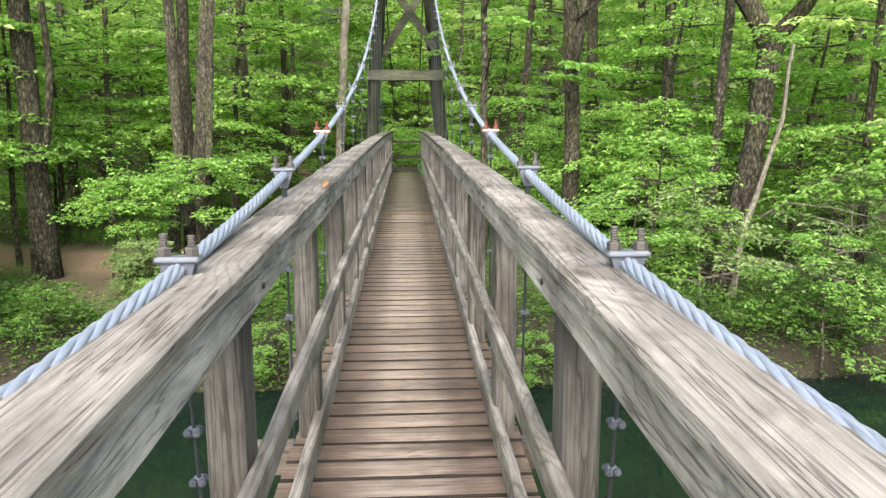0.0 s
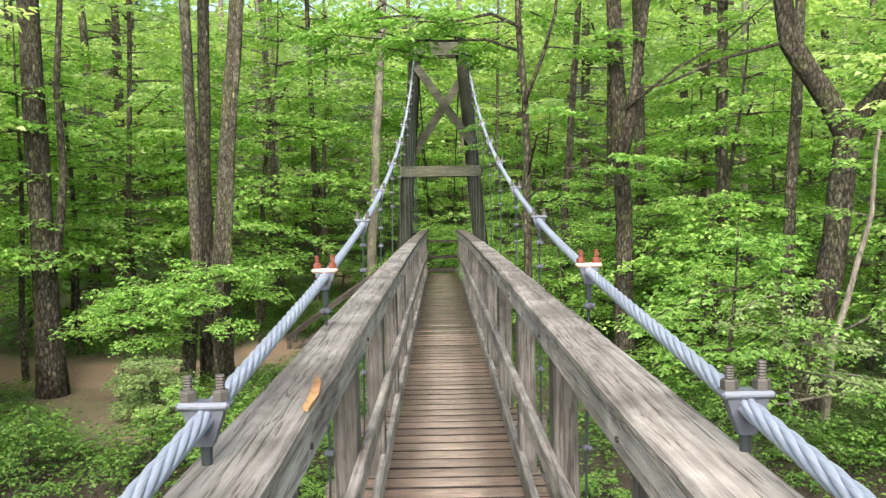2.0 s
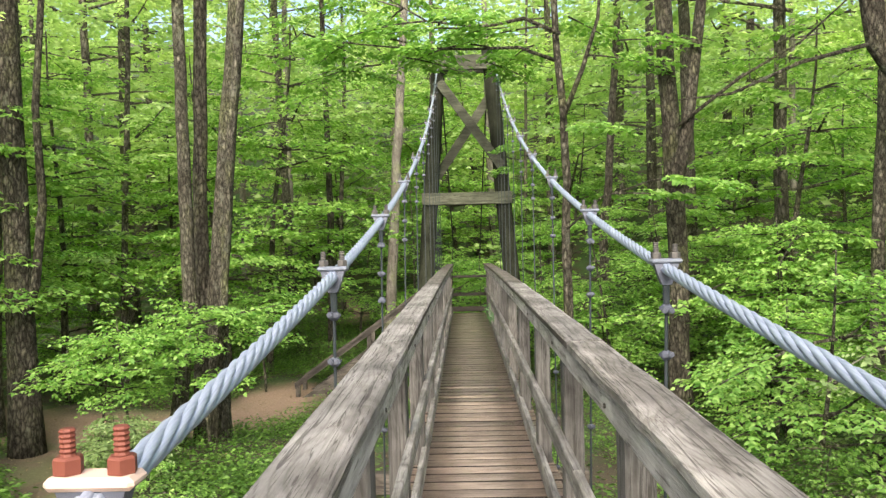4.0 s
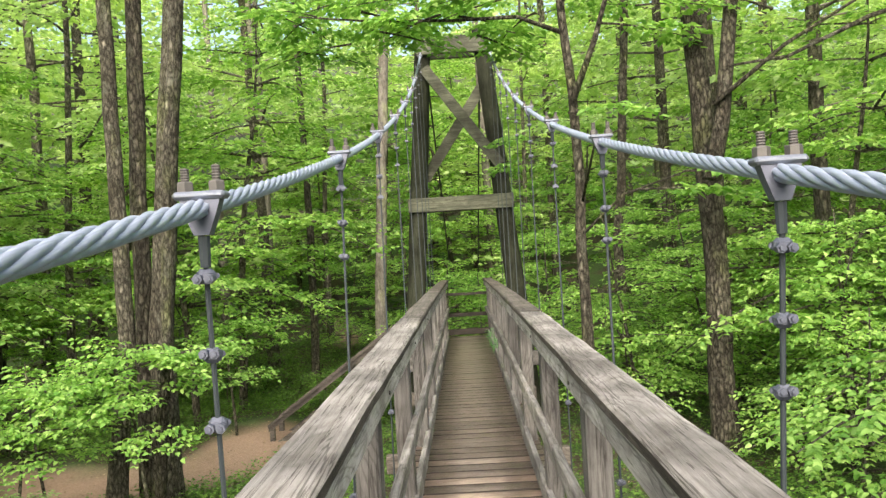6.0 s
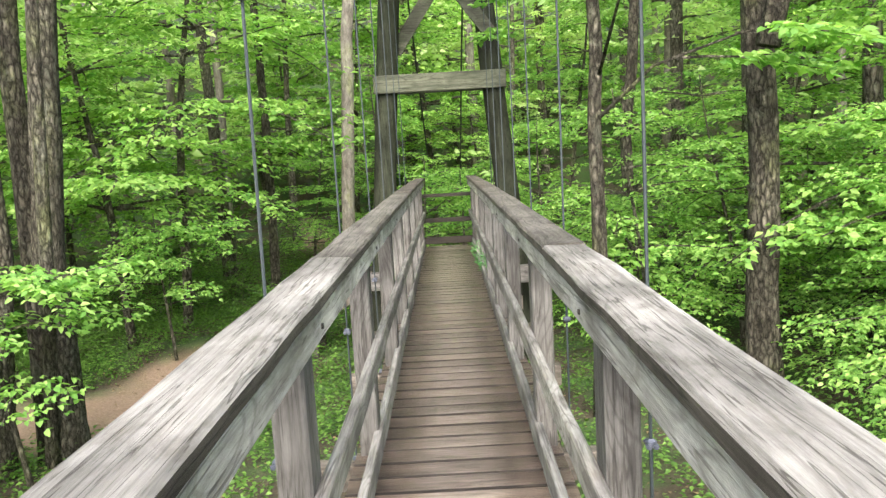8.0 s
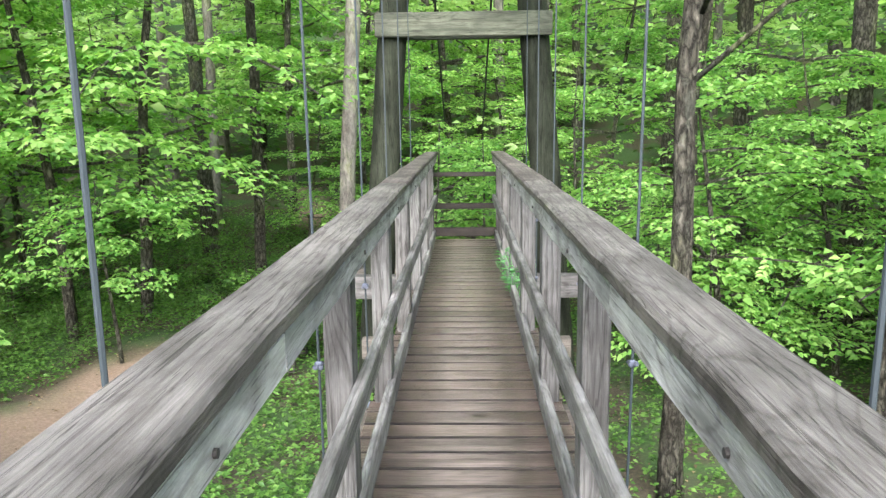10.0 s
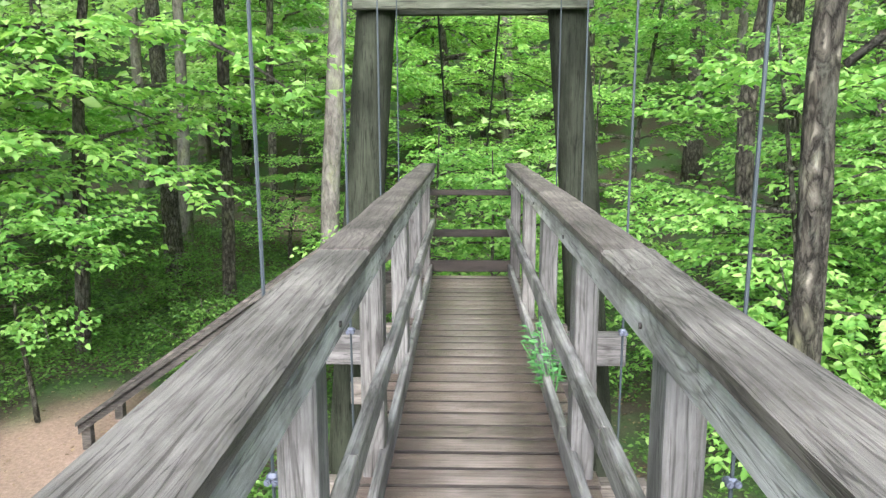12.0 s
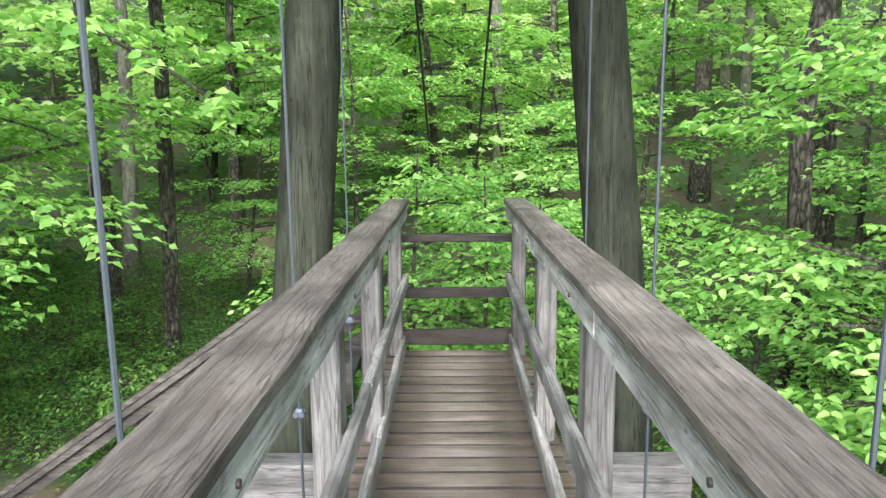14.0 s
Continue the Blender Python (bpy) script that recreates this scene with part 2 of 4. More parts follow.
def bark(name, dark, light, scale=9.0, lichen=0.5, ridges=0.85):
    """Ridged bark: upright plates with dark furrows, patches of pale lichen and moss."""
    m, nt, b = mat(name, 0.92)
    b.inputs["Specular IOR Level"].default_value = 0.15
    v, tc, info = coords(nt, (1, 1, 0.38))
    round_v = coords(nt, (1, 1, 0.6))[0]
    n = node(nt, "ShaderNodeTexNoise", Scale=scale * 2.6, Detail=8.0, Roughness=0.72, Distortion=0.8)
    vo = node(nt, "ShaderNodeTexVoronoi", Scale=scale * 2.3)
    vo.feature = "DISTANCE_TO_EDGE"
    big = node(nt, "ShaderNodeTexNoise", Scale=2.4, Detail=5.0, Roughness=0.65)
    spots = node(nt, "ShaderNodeTexNoise", Scale=7.0, Detail=6.0, Roughness=0.7, Distortion=0.6)
    for t in (big, spots):
        nt.links.new(round_v, t.inputs["Vector"])
    warp = nt.nodes.new("ShaderNodeVectorMath")
    warp.operation = "MULTIPLY_ADD"
    nt.links.new(v, n.inputs["Vector"])
    nt.links.new(n.outputs["Color"], warp.inputs[0])
    warp.inputs[1].default_value = (0.09, 0.09, 0.09)
    nt.links.new(v, warp.inputs[2])
    nt.links.new(warp.outputs[0], vo.inputs["Vector"])
    c = ramp(nt, n.outputs["Fac"], [(0.34, dark), (0.64, light)])
    plates = ramp(nt, vo.outputs["Distance"], [(0.0, (0.16, 0.15, 0.14)), (0.1, (0.7, 0.7, 0.7)), (0.35, (1.35, 1.35, 1.35))])
    c = mixed(nt, c, plates, ridges, "MULTIPLY")
    c = mixed(nt, c, ramp(nt, big.outputs["Fac"], [(0.36, (0.62, 0.6, 0.56)), (0.52, (1, 1, 1)), (0.66, (1.1, 1.25, 0.82))]), 0.9, "MULTIPLY")
    sc = nt.nodes.new("ShaderNodeSeparateColor")
    nt.links.new(ramp(nt, spots.outputs["Fac"], [(0.56, (0, 0, 0)), (0.66, (lichen, lichen, lichen))]), sc.inputs[0])
    c = mixed(nt, c, (0.24, 0.25, 0.2), sc.outputs[0])
    nt.links.new(c, b.inputs["Base Color"])
    bumped(nt, b, mixed(nt, n.outputs["Color"], plates, 0.75 * ridges), 1.0, 0.05)
    return m


BARK = bark("grey_brown_bark", (0.046, 0.043, 0.034), (0.2, 0.188, 0.15))
BARK_DARK = bark("dark_bark", (0.033, 0.03, 0.024), (0.15, 0.138, 0.11), 7.0, 0.35)
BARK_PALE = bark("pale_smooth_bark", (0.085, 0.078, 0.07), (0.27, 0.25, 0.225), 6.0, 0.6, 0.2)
# lightened bark for the far trees, distance haze put into its colour
BARK_FAR = bark("haze_paled_bark", (0.07, 0.064, 0.052), (0.2, 0.187, 0.155), 6.0, 0.5)


# ---- mesh helpers ----
class Buf:
    """Vertices and faces gathered for one mesh."""

    def __init__(self):
        self.v, self.f = [], []

    def add(self, verts, faces):
        k = len(self.v)
        self.v += [tuple(p) for p in verts]
        self.f += [tuple(i + k for i in q) for q in faces]
        return self

    def tube(self, pts, radii, n=8, cap=True):
        pts = [Vector(p) for p in pts]
        verts, faces = [], []
        side = None
        for i, p in enumerate(pts):
            d = (pts[min(i + 1, len(pts) - 1)] - pts[max(i - 1, 0)]).normalized()
            if side is None:
                side = d.orthogonal().normalized()
            side = (side - d * side.dot(d)).normalized()
            up = d.cross(side)
            r = radii[i] if isinstance(radii, (list, tuple)) else radii
            for k in range(n):
                a = math.tau * k / n
                verts.append(p + (side * math.cos(a) + up * math.sin(a)) * r)
        for i in range(len(pts) - 1):
            for k in range(n):
                q = (k + 1) % n
                faces.append((i * n + k, i * n + q, (i + 1) * n + q, (i + 1) * n + k))
        if cap:
            faces += [tuple(range(n - 1, -1, -1)), tuple(range((len(pts) - 1) * n, len(pts) * n))]
        return self.add(verts, faces)

    def box(self, x0, x1, y0, y1, z0, z1, c=0.005):
        """A box with chamfered edges."""
        lo, hi = (x0, y0, z0), (x1, y1, z1)
        verts, index = [], {}
        for s in range(8):
            sg = [(s >> a) & 1 for a in range(3)]
            for ax in range(3):
                p = [hi[a] - c * (a != ax) if sg[a] else lo[a] + c * (a != ax) for a in range(3)]
                index[s, ax] = len(verts)
                verts.append(p)
        faces = []
        for ax in range(3):
            a, b = (ax + 1) % 3, (ax + 2) % 3
            for side in (0, 1):
                loop = [(0, 0), (1, 0), (1, 1), (0, 1)]
                if not side:
                    loop.reverse()
                faces.append([index[side << ax | u << a | w << b, ax] for u, w in loop])
            for u in (0, 1):
                for w in (0, 1):
                    s0, s1 = u << a | w << b, 1 << ax | u << a | w << b
                    q = [index[s0, a], index[s1, a], index[s1, b], index[s0, b]]
                    faces.append(q if u == w else q[::-1])
        for s in range(8):
            t = [index[s, 0], index[s, 1], index[s, 2]]
            faces.append(t if bin(s).count("1") % 2 else t[::-1])
        return self.add(verts, faces)

    def mesh(self, name, smooth=False):
        me = bpy.data.meshes.new(name)
        me.from_pydata(self.v, [], self.f)
        me.update()
        if smooth:
            me.polygons.foreach_set("use_smooth", [True] * len(me.polygons))
        return me


def part(name, data, material, parent=None, label="", smooth=False):
    """Links a buffer or mesh as one object, under a thing or a part."""
    me = data.mesh(name, smooth) if isinstance(data, Buf) else data
    if material and not me.materials:
        me.materials.append(material)
    ob = new(name, me)
    if parent:
        ob.parent = parent
    if label:
        ob["label"] = label
    return ob


def thing(name, at=(0, 0, 0), label="", category="", group="", kind=""):
    e = new(name)
    e.location = at
    return tagged(e, label, category, group, kind)


def leaves_mesh(name, base, along, up, length, width, material, fold=0.18, fine=False):
    """One mesh of many leaves, each a small folded blade."""
    base, along, up = (np.asarray(a, dtype=np.float32) for a in (base, along, up))
    along = along / np.linalg.norm(along, axis=1, keepdims=True)
    side = np.cross(along, up)
    side /= np.linalg.norm(side, axis=1, keepdims=True) + 1e-9
    nor = np.cross(side, along)
    L, W = np.asarray(length, dtype=np.float32)[:, None], np.asarray(width, dtype=np.float32)[:, None]
    n = len(base)
    mid, dip = nor * W * fold, nor * L * 0.12
    if fine:
        rows = [base, base + along * L * 0.28 + side * W * 0.46 + mid, base + along * L * 0.66 + side * W * 0.38 + mid * 0.7 - dip * 0.4, base + along * L - dip,
                base + along * L * 0.66 - side * W * 0.38 + mid * 0.7 - dip * 0.4, base + along * L * 0.28 - side * W * 0.46 + mid]
        faces = [[0, 1, 2], [0, 2, 3], [0, 3, 4], [0, 4, 5]]
    else:
        rows = [base, base + along * L * 0.45 + side * W * 0.5 + mid, base + along * L - dip, base + along * L * 0.45 - side * W * 0.5 + mid]
        faces = [[0, 1, 2], [0, 2, 3]]
    q = len(rows)
    v = np.stack(rows, axis=1).astype(np.float32)
    k = (np.arange(n) * q)[:, None]
    tri = np.concatenate([k + [f] for f in faces], axis=1).reshape(-1, 3)
    me = bpy.data.meshes.new(name)
    me.vertices.add(n * q)
    me.vertices.foreach_set("co", v.reshape(-1))
    me.loops.add(len(tri) * 3)
    me.loops.foreach_set("vertex_index", tri.reshape(-1).astype(np.int32))
    me.polygons.add(len(tri))
    me.polygons.foreach_set("loop_start", np.arange(len(tri), dtype=np.int32) * 3)
    me.update(calc_edges=True)
    me.validate()
    me.materials.append(material)
    return me


# ---- the ground and the stream ----
def smooth_step(a, b, x):
    t = min(1.0, max(0.0, (x - a) / (b - a)))
    return t * t * (3 - 2 * t)


TRAIL = [(-3.9, 19.8), (-4.0, 18.5), (-4.7, 17.3), (-5.9, 16.9), (-7.4, 17.1), (-10.0, 17.8), (-14.0, 17.0), (-30, 16)]
BARE = [(-4.5, 11.7), (-5.3, 12.9), (-6.2, 14.1), (-7.0, 15.6)]
TRAIL2 = [(-3.6, 28.4), (-3.9, 30.0), (-4.5, 32.0)]


def near_line(x, y, line):
    best = 1e9
    for (ax, ay), (bx, by) in zip(line, line[1:]):
        dx, dy = bx - ax, by - ay
        t = min(1, max(0, ((x - ax) * dx + (y - ay) * dy) / (dx * dx + dy * dy)))
        best = min(best, math.hypot(x - ax - t * dx, y - ay - t * dy))
    return best


def ground_z(x, y):
    wave = 1.1 * noise.noise((x * 0.09, 3.1, 0)) + 0.5 * noise.noise((x * 0.35, 7.7, 0))
    d = abs(y + 1) - 1 - wave * smooth_step(2, 6, abs(x))
    z = -3.0 + 1.55 * smooth_step(8.9, 10.4, d)
    low = 1 - smooth_step(15, 19, y)
    z -= (0.6 * smooth_step(3, 6, x) + 0.3 * smooth_step(4, 7, -x)) * smooth_step(9.8, 11.5, d) * low
    z -= 0.25 * smooth_step(13, 17, d)
    z += 0.13 * max(0.0, min(d, 34) - 24) + 0.36 * max(0.0, min(d, 120) - 34) + 0.05 * max(0.0, min(abs(x), 90) - 9)
    z += 0.16 * noise.noise((x * 0.4, y * 0.4, 1)) * smooth_step(9, 12, d) + 0.05 * noise.noise((x * 1.7, y * 1.7, 4))
    return z


def spread(lo, hi, step, far):
    a = list(np.arange(lo, hi + 1e-6, step))
    g, out = step, []
    x = hi
    while x < far:
        g *= 1.35
        x += g
        out.append(x)
    left, g, x = [], step, lo
    while x > -far:
        g *= 1.35
        x -= g
        left.append(x)
    return left[::-1] + a + out


gx, gy = spread(-16, 16, 0.4, 1500), spread(-15, 36, 0.4, 1500)
gb = Buf()
gb.v = [(x, y, ground_z(x, y)) for y in gy for x in gx]
nx = len(gx)
gb.f = [(j * nx + i, j * nx + i + 1, (j + 1) * nx + i + 1, (j + 1) * nx + i) for j in range(len(gy) - 1) for i in range(nx - 1)]


def ground_material():
    m, nt, b = mat("forest_floor", 0.95)
    tc = nt.nodes.new("ShaderNodeTexCoord")
    a = node(nt, "ShaderNodeTexNoise", Scale=1.1, Detail=5.0)
    f = node(nt, "ShaderNodeTexNoise", Scale=26.0, Detail=6.0, Roughness=0.7)
    vo = node(nt, "ShaderNodeTexVoronoi", Scale=22.0)
    for n in (a, f, vo):
        nt.links.new(tc.outputs["Object"], n.inputs["Vector"])
    litter = ramp(nt, f.outputs["Fac"], [(0.3, (0.02, 0.015, 0.01)), (0.55, (0.055, 0.042, 0.027)), (0.75, (0.11, 0.083, 0.055))])
    green = ramp(nt, f.outputs["Fac"], [(0.3, (0.018, 0.038, 0.01)), (0.7, (0.05, 0.1, 0.022))])
    sc = nt.nodes.new("ShaderNodeSeparateColor")
    nt.links.new(ramp(nt, a.outputs["Fac"], [(0.42, (0, 0, 0)), (0.56, (1, 1, 1))]), sc.inputs[0])
    c = mixed(nt, litter, green, sc.outputs[0])
    dirt = ramp(nt, f.outputs["Fac"], [(0.25, (0.13, 0.085, 0.062)), (0.6, (0.25, 0.172, 0.132)), (0.8, (0.36, 0.262, 0.208))])
    at = nt.nodes.new("ShaderNodeAttribute")
    at.attribute_name = "trodden"
    c = mixed(nt, c, dirt, at.outputs["Fac"])
    # shade along the stream bank painted into the ground colour
    shade_node = nt.nodes.new("ShaderNodeAttribute")
    shade_node.attribute_name = "bank_shade"
    c = mixed(nt, c, ramp(nt, f.outputs["Fac"], [(0.3, (0.012, 0.01, 0.007)), (0.7, (0.035, 0.028, 0.019))]), shade_node.outputs["Fac"])
    nt.links.new(c, b.inputs["Base Color"])
    bumped(nt, b, mixed(nt, f.outputs["Color"], vo.outputs["Color"], 0.4), 0.7, 0.05)
    return m


ground = part("ground", gb, ground_material(), smooth=True)
tagged(ground, "forest floor with leaf litter and a worn dirt trail", "ground", kind="structure")
tread = ground.data.attributes.new("trodden", "FLOAT", "POINT")
vals = []
for x, y, z in gb.v:
    w = 0.0
    if -40 < x < 20 and 8 < y < 50:
        k = 0.35 * noise.noise((x * 0.8, y * 0.8, 9))
        d = min(near_line(x, y, TRAIL) - 0.75, near_line(x, y, TRAIL2) - 0.2)
        w = 1 - smooth_step(-0.15, 0.45, d + k)
        w = max(w, 0.4 - 0.4 * smooth_step(-0.15, 0.5, near_line(x, y, BARE) - 0.5 + k))
        bank = smooth_step(8.2, 8.8, y) * (1 - smooth_step(10.0, 11.6, y)) * (0.05 + noise.noise((x * 0.5, y * 0.5, 2)))
        w = max(w, 0.2 * bank, 0.0)
    vals.append(w)
tread.data.foreach_set("value", vals)
# mask of the painted bank shade, fading out away from the stream
shade_attr = ground.data.attributes.new("bank_shade", "FLOAT", "POINT")
shade_attr.data.foreach_set("value", [1 - smooth_step(10.2, 11.2, abs(y + 1) - 1 + 0.5 * noise.noise((x * 0.6, y * 0.6, 8))) for x, y, z in gb.v])

m, nt, b = mat("stream_water", 0.06)
b.inputs["Base Color"].default_value = (0.006, 0.014, 0.011, 1)
b.inputs["IOR"].default_value = 1.33
b.inputs["Specular IOR Level"].default_value = 0.4
wv = node(nt, "ShaderNodeTexNoise", Scale=1.8, Detail=3.0)
bumped(nt, b, wv.outputs["Fac"], 0.12, 0.1)
wb = Buf()
wb.v = [(-400, -12.5, -2.25), (400, -12.5, -2.25), (400, 10.5, -2.25), (-400, 10.5, -2.25)]
wb.f = [(0, 1, 2, 3)]
tagged(part("water", wb, m), "dark green slow stream under the bridge", "water", kind="structure")

# ---- the footbridge ----
POSTS = [0.80, 2.23, 3.55, 4.87, 6.27, 7.70, 9.28, 10.90, 12.45, 13.75, 15.10, 16.42, 17.75]
POSTS = [-2 - y for y in reversed(POSTS)] + [-1.0] + POSTS
LO, HI = -21.36, 19.36


def deck_z(y):
    return 0.26 - 0.00075 * (y - 1 if y > -1 else -3 - y) ** 2


bridge = thing("footbridge", (0, 0, 0), "narrow weathered grey wooden suspension footbridge with plank deck", "footbridge")


def run_board(y0, y1, x0, x1, h0, h1, c=0.006, wob=0.003, step=0.24, seed=0):
    """A board that follows the deck's camber, chamfered, with slightly uneven edges."""
    n = max(2, int((y1 - y0) / step))
    prof = [(x0 + c, h0), (x1 - c, h0), (x1, h0 + c), (x1, h1 - c), (x1 - c, h1), (x0 + c, h1), (x0, h1 - c), (x0, h0 + c)]
    bf = Buf()
    verts, faces = [], []
    for i in range(n + 1):
        y = y0 + (y1 - y0) * i / n
        for k, (x, h) in enumerate(prof):
            q = (x * 9 + seed, y * 3.1, h * 9)
            verts.append((x + wob * noise.noise(q), y, deck_z(y) + h + wob * noise.noise((q[1], q[2], q[0]))))
    for i in range(n):
        for k in range(8):
            q = (k + 1) % 8
            faces.append((i * 8 + k, i * 8 + q, (i + 1) * 8 + q, (i + 1) * 8 + k))
    faces += [tuple(range(7, -1, -1)), tuple(range(n * 8, n * 8 + 8))]
    return bf.add([Vector(v) for v in verts], [f[::-1] for f in faces])


def joints(first, length):
    ys = [LO]
    y = first
    while y < LO + 0.5:
        y += length
    while y < HI - 0.6:
        ys.append(y)
        y += length
    return ys + [HI - 0.04]


# far-half woods: browner caps, boards and rails dimmed in colour
OLD_AND_DIM = {CAP: CAP_OLD, SIDE: SIDE_DIM, RAILW: RAILW_DIM}
for s in (-1, 1):
    rows = (("rail_cap", CAP, 0.314, 0.462, 1.012, 1.055, joints(-20.1, 4.29), 0.009, 0.006),
            ("side_board", SIDE, 0.328, 0.366, 0.925, 1.010, joints(-18.5 + 0.2 * s, 4.29), 0.006, 0.004),
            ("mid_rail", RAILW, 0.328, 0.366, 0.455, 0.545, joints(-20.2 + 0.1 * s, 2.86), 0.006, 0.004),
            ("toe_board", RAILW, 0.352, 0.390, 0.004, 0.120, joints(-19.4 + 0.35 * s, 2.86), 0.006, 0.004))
    for name, material, a, c2, h0, h1, ys, ch, wob in rows:
        for k, (y0, y1) in enumerate(zip(ys, ys[1:])):
            x0, x1 = (a, c2) if s > 0 else (-c2, -a)
            board = part(name, run_board(y0 + 0.003, y1 - 0.003, x0, x1, h0, h1, ch, wob, seed=k * 3.7 + s), OLD_AND_DIM.get(material, material) if y0 > 9 and not (material == CAP and y0 < 13) else CAP_MID if material == CAP and y0 > 9 else material, bridge)
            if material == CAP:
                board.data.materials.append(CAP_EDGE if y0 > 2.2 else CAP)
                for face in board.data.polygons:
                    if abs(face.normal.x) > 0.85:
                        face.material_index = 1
    for y in POSTS:
        z = deck_z(y)
        x0 = 0.368 if s > 0 else -0.368 - 0.09
        part("post", Buf().box(x0, x0 + 0.09, y - 0.07, y + 0.07, z - 0.32, z + 1.008, 0.008), POST, bridge)
for y in POSTS[10:]:
    for s in (-1, 1):
        a, c2 = s * 0.3275, s * 0.322
        part("bolt_head", Buf().tube([(a, y + 0.01, deck_z(y) + 0.962), (c2, y + 0.01, deck_z(y) + 0.962)], 0.0075, 8), IRON, bridge, "dark iron bolt head")
for y in POSTS:
    z = deck_z(y)
    part("floor_beam", Buf().box(-0.72, 0.72, y + 0.075, y + 0.165, z - 0.24, z - 0.10, 0.006), BEAMW, bridge)
for x in (-0.29, 0.25):
    part("stringer", run_board(LO, HI, x, x + 0.04, -0.098, -0.042, step=0.8), BEAMW, bridge)
for s in (-1, 1):
    x = 0.414 * s
    part("end_post", Buf().box(x - 0.045, x + 0.045, 19.225, 19.315, deck_z(19.3) - 0.4, deck_z(19.3) + 1.008, 0.008), POST, bridge)

# a torn place on the handrail where fresh wood shows
FRESH = wood("fresh_torn_wood", 1, (0.26, 0.13, 0.06), (0.42, 0.23, 0.11), (0.55, 0.35, 0.19), crack=0.3)
tear = Buf()
edge = [(-0.318, 2.17), (-0.316, 2.3), (-0.33, 2.42), (-0.352, 2.49), (-0.344, 2.38), (-0.335, 2.26), (-0.334, 2.19)]
tear.add([(x, y, deck_z(y) + 1.0545) for x, y in edge] + [(x * 0.992 - 0.002, y, deck_z(y) + 1.062) for x, y in edge],
         [tuple(range(7, 14))] + [(k, (k + 1) % 7, (k + 1) % 7 + 7, k + 7) for k in range(7)])
part("splinter", tear, FRESH, bridge, "orange freshly torn wood")

barrier = thing("end_barrier", (0, 19.40, deck_z(19.36)), "dark weathered three-rail wooden barrier closing the bridge's end", "barrier")
for z0, z1, d in ((0.75, 0.80, 0.09), (0.36, 0.43, 0.038), (0.025, 0.135, 0.038)):
    part("barrier_rail", Buf().box(-0.46, 0.46, 0.0, d, z0, z1, 0.006), BARW, barrier)
for x in (-0.43, 0.43):
    part("barrier_post", Buf().box(x - 0.045, x + 0.045, 0.092, 0.18, -2.2, 0.748, 0.006), POST, barrier)

# ---- the tower ----
TY = 18.42
tower = thing("bridge_tower", (0, TY, 0), "dark creosoted timber tower of two leaning poles with crossed braces", "bridge tower")


def leg_x(z):
    return 0.93 - 0.0825 * z


def pole(s):
    bf = Buf()
    zs = [-2.6 + 0.4 * i for i in range(21)]
    bf.tube([(s * leg_x(z) + 0.012 * noise.noise((z * 0.7, s, 0)), 0.012 * noise.noise((z * 0.8, s, 5)), z) for z in zs],
            [0.182 - 0.006 * (z + 2.6) + 0.008 * noise.noise((z * 1.3, s * 3, 2)) for z in zs], 16)
    return bf


for s in (-1, 1):
    part("leg", pole(s), TOWER, tower, smooth=True)
part("cross_beam", Buf().box(-0.9, 0.9, -0.235, -0.165, 2.285, 2.525, 0.008), TOWX, tower)
part("cross_beam", Buf().box(-0.9, 0.9, 0.165, 0.235, 2.285, 2.525, 0.008), TOWX, tower)
part("top_beam", Buf().box(-0.62, 0.62, -0.23, -0.15, 4.95, 5.24, 0.008), TOWX, tower)
part("top_beam", Buf().box(-0.62, 0.62, 0.15, 0.23, 4.95, 5.24, 0.008), TOWX, tower)
part("deck_beam", Buf().box(-1.15, 1.15, -0.66, -0.5, -0.34, -0.11, 0.008), GREYBEAM, tower)


def brace(ax, az, bx, bz, y, w=0.09):
    d = Vector((bx - ax, 0, bz - az)).normalized() 
    n = Vector((d.z, 0, -d.x)) * w
    bf = Buf()
    a, c = Vector((ax, y, az)), Vector((bx, y, bz))
    v = []
    for dy in (-0.03, 0.03):
        v += [a + n + Vector((0, dy, 0)), c + n + Vector((0, dy, 0)), c - n + Vector((0, dy, 0)), a - n + Vector((0, dy, 0))]
    return bf.add(v, [(0, 1, 2, 3), (7, 6, 5, 4), (0, 4, 5, 1), (1, 5, 6, 2), (2, 6, 7, 3), (3, 7, 4, 0)])


part("brace", brace(-0.5, 4.72, 0.70, 3.02, -0.215), TOWX, tower)
part("brace", brace(0.56, 4.55, -0.60, 2.86, 0.205), TOWX, tower)

far_tower = copy_thing(tower, pose(0, -2 - TY, 0, 0, 0, 180))

# ---- the main cables, hangers and backstays ----
def cable_z(y):
    return 1.29 + 0.01 * (y + 1) ** 2 + 0.02 * math.exp(-((y - 2) / 1.8) ** 2)


def cable_x(s, y):
    d = min(max(abs(y + 1) - 1, 0), 18.3)
    return 0.42 + 0.0064 * d + 0.048 * math.exp(-((y + 0.9) / 0.95) ** 2) if s < 0 else 0.432 + 0.0102 * d + 0.038 * math.exp(-((y + 0.9) / 0.95) ** 2)


def cable_point(s, y):
    return Vector((s * cable_x(s, y), y, cable_z(y)))


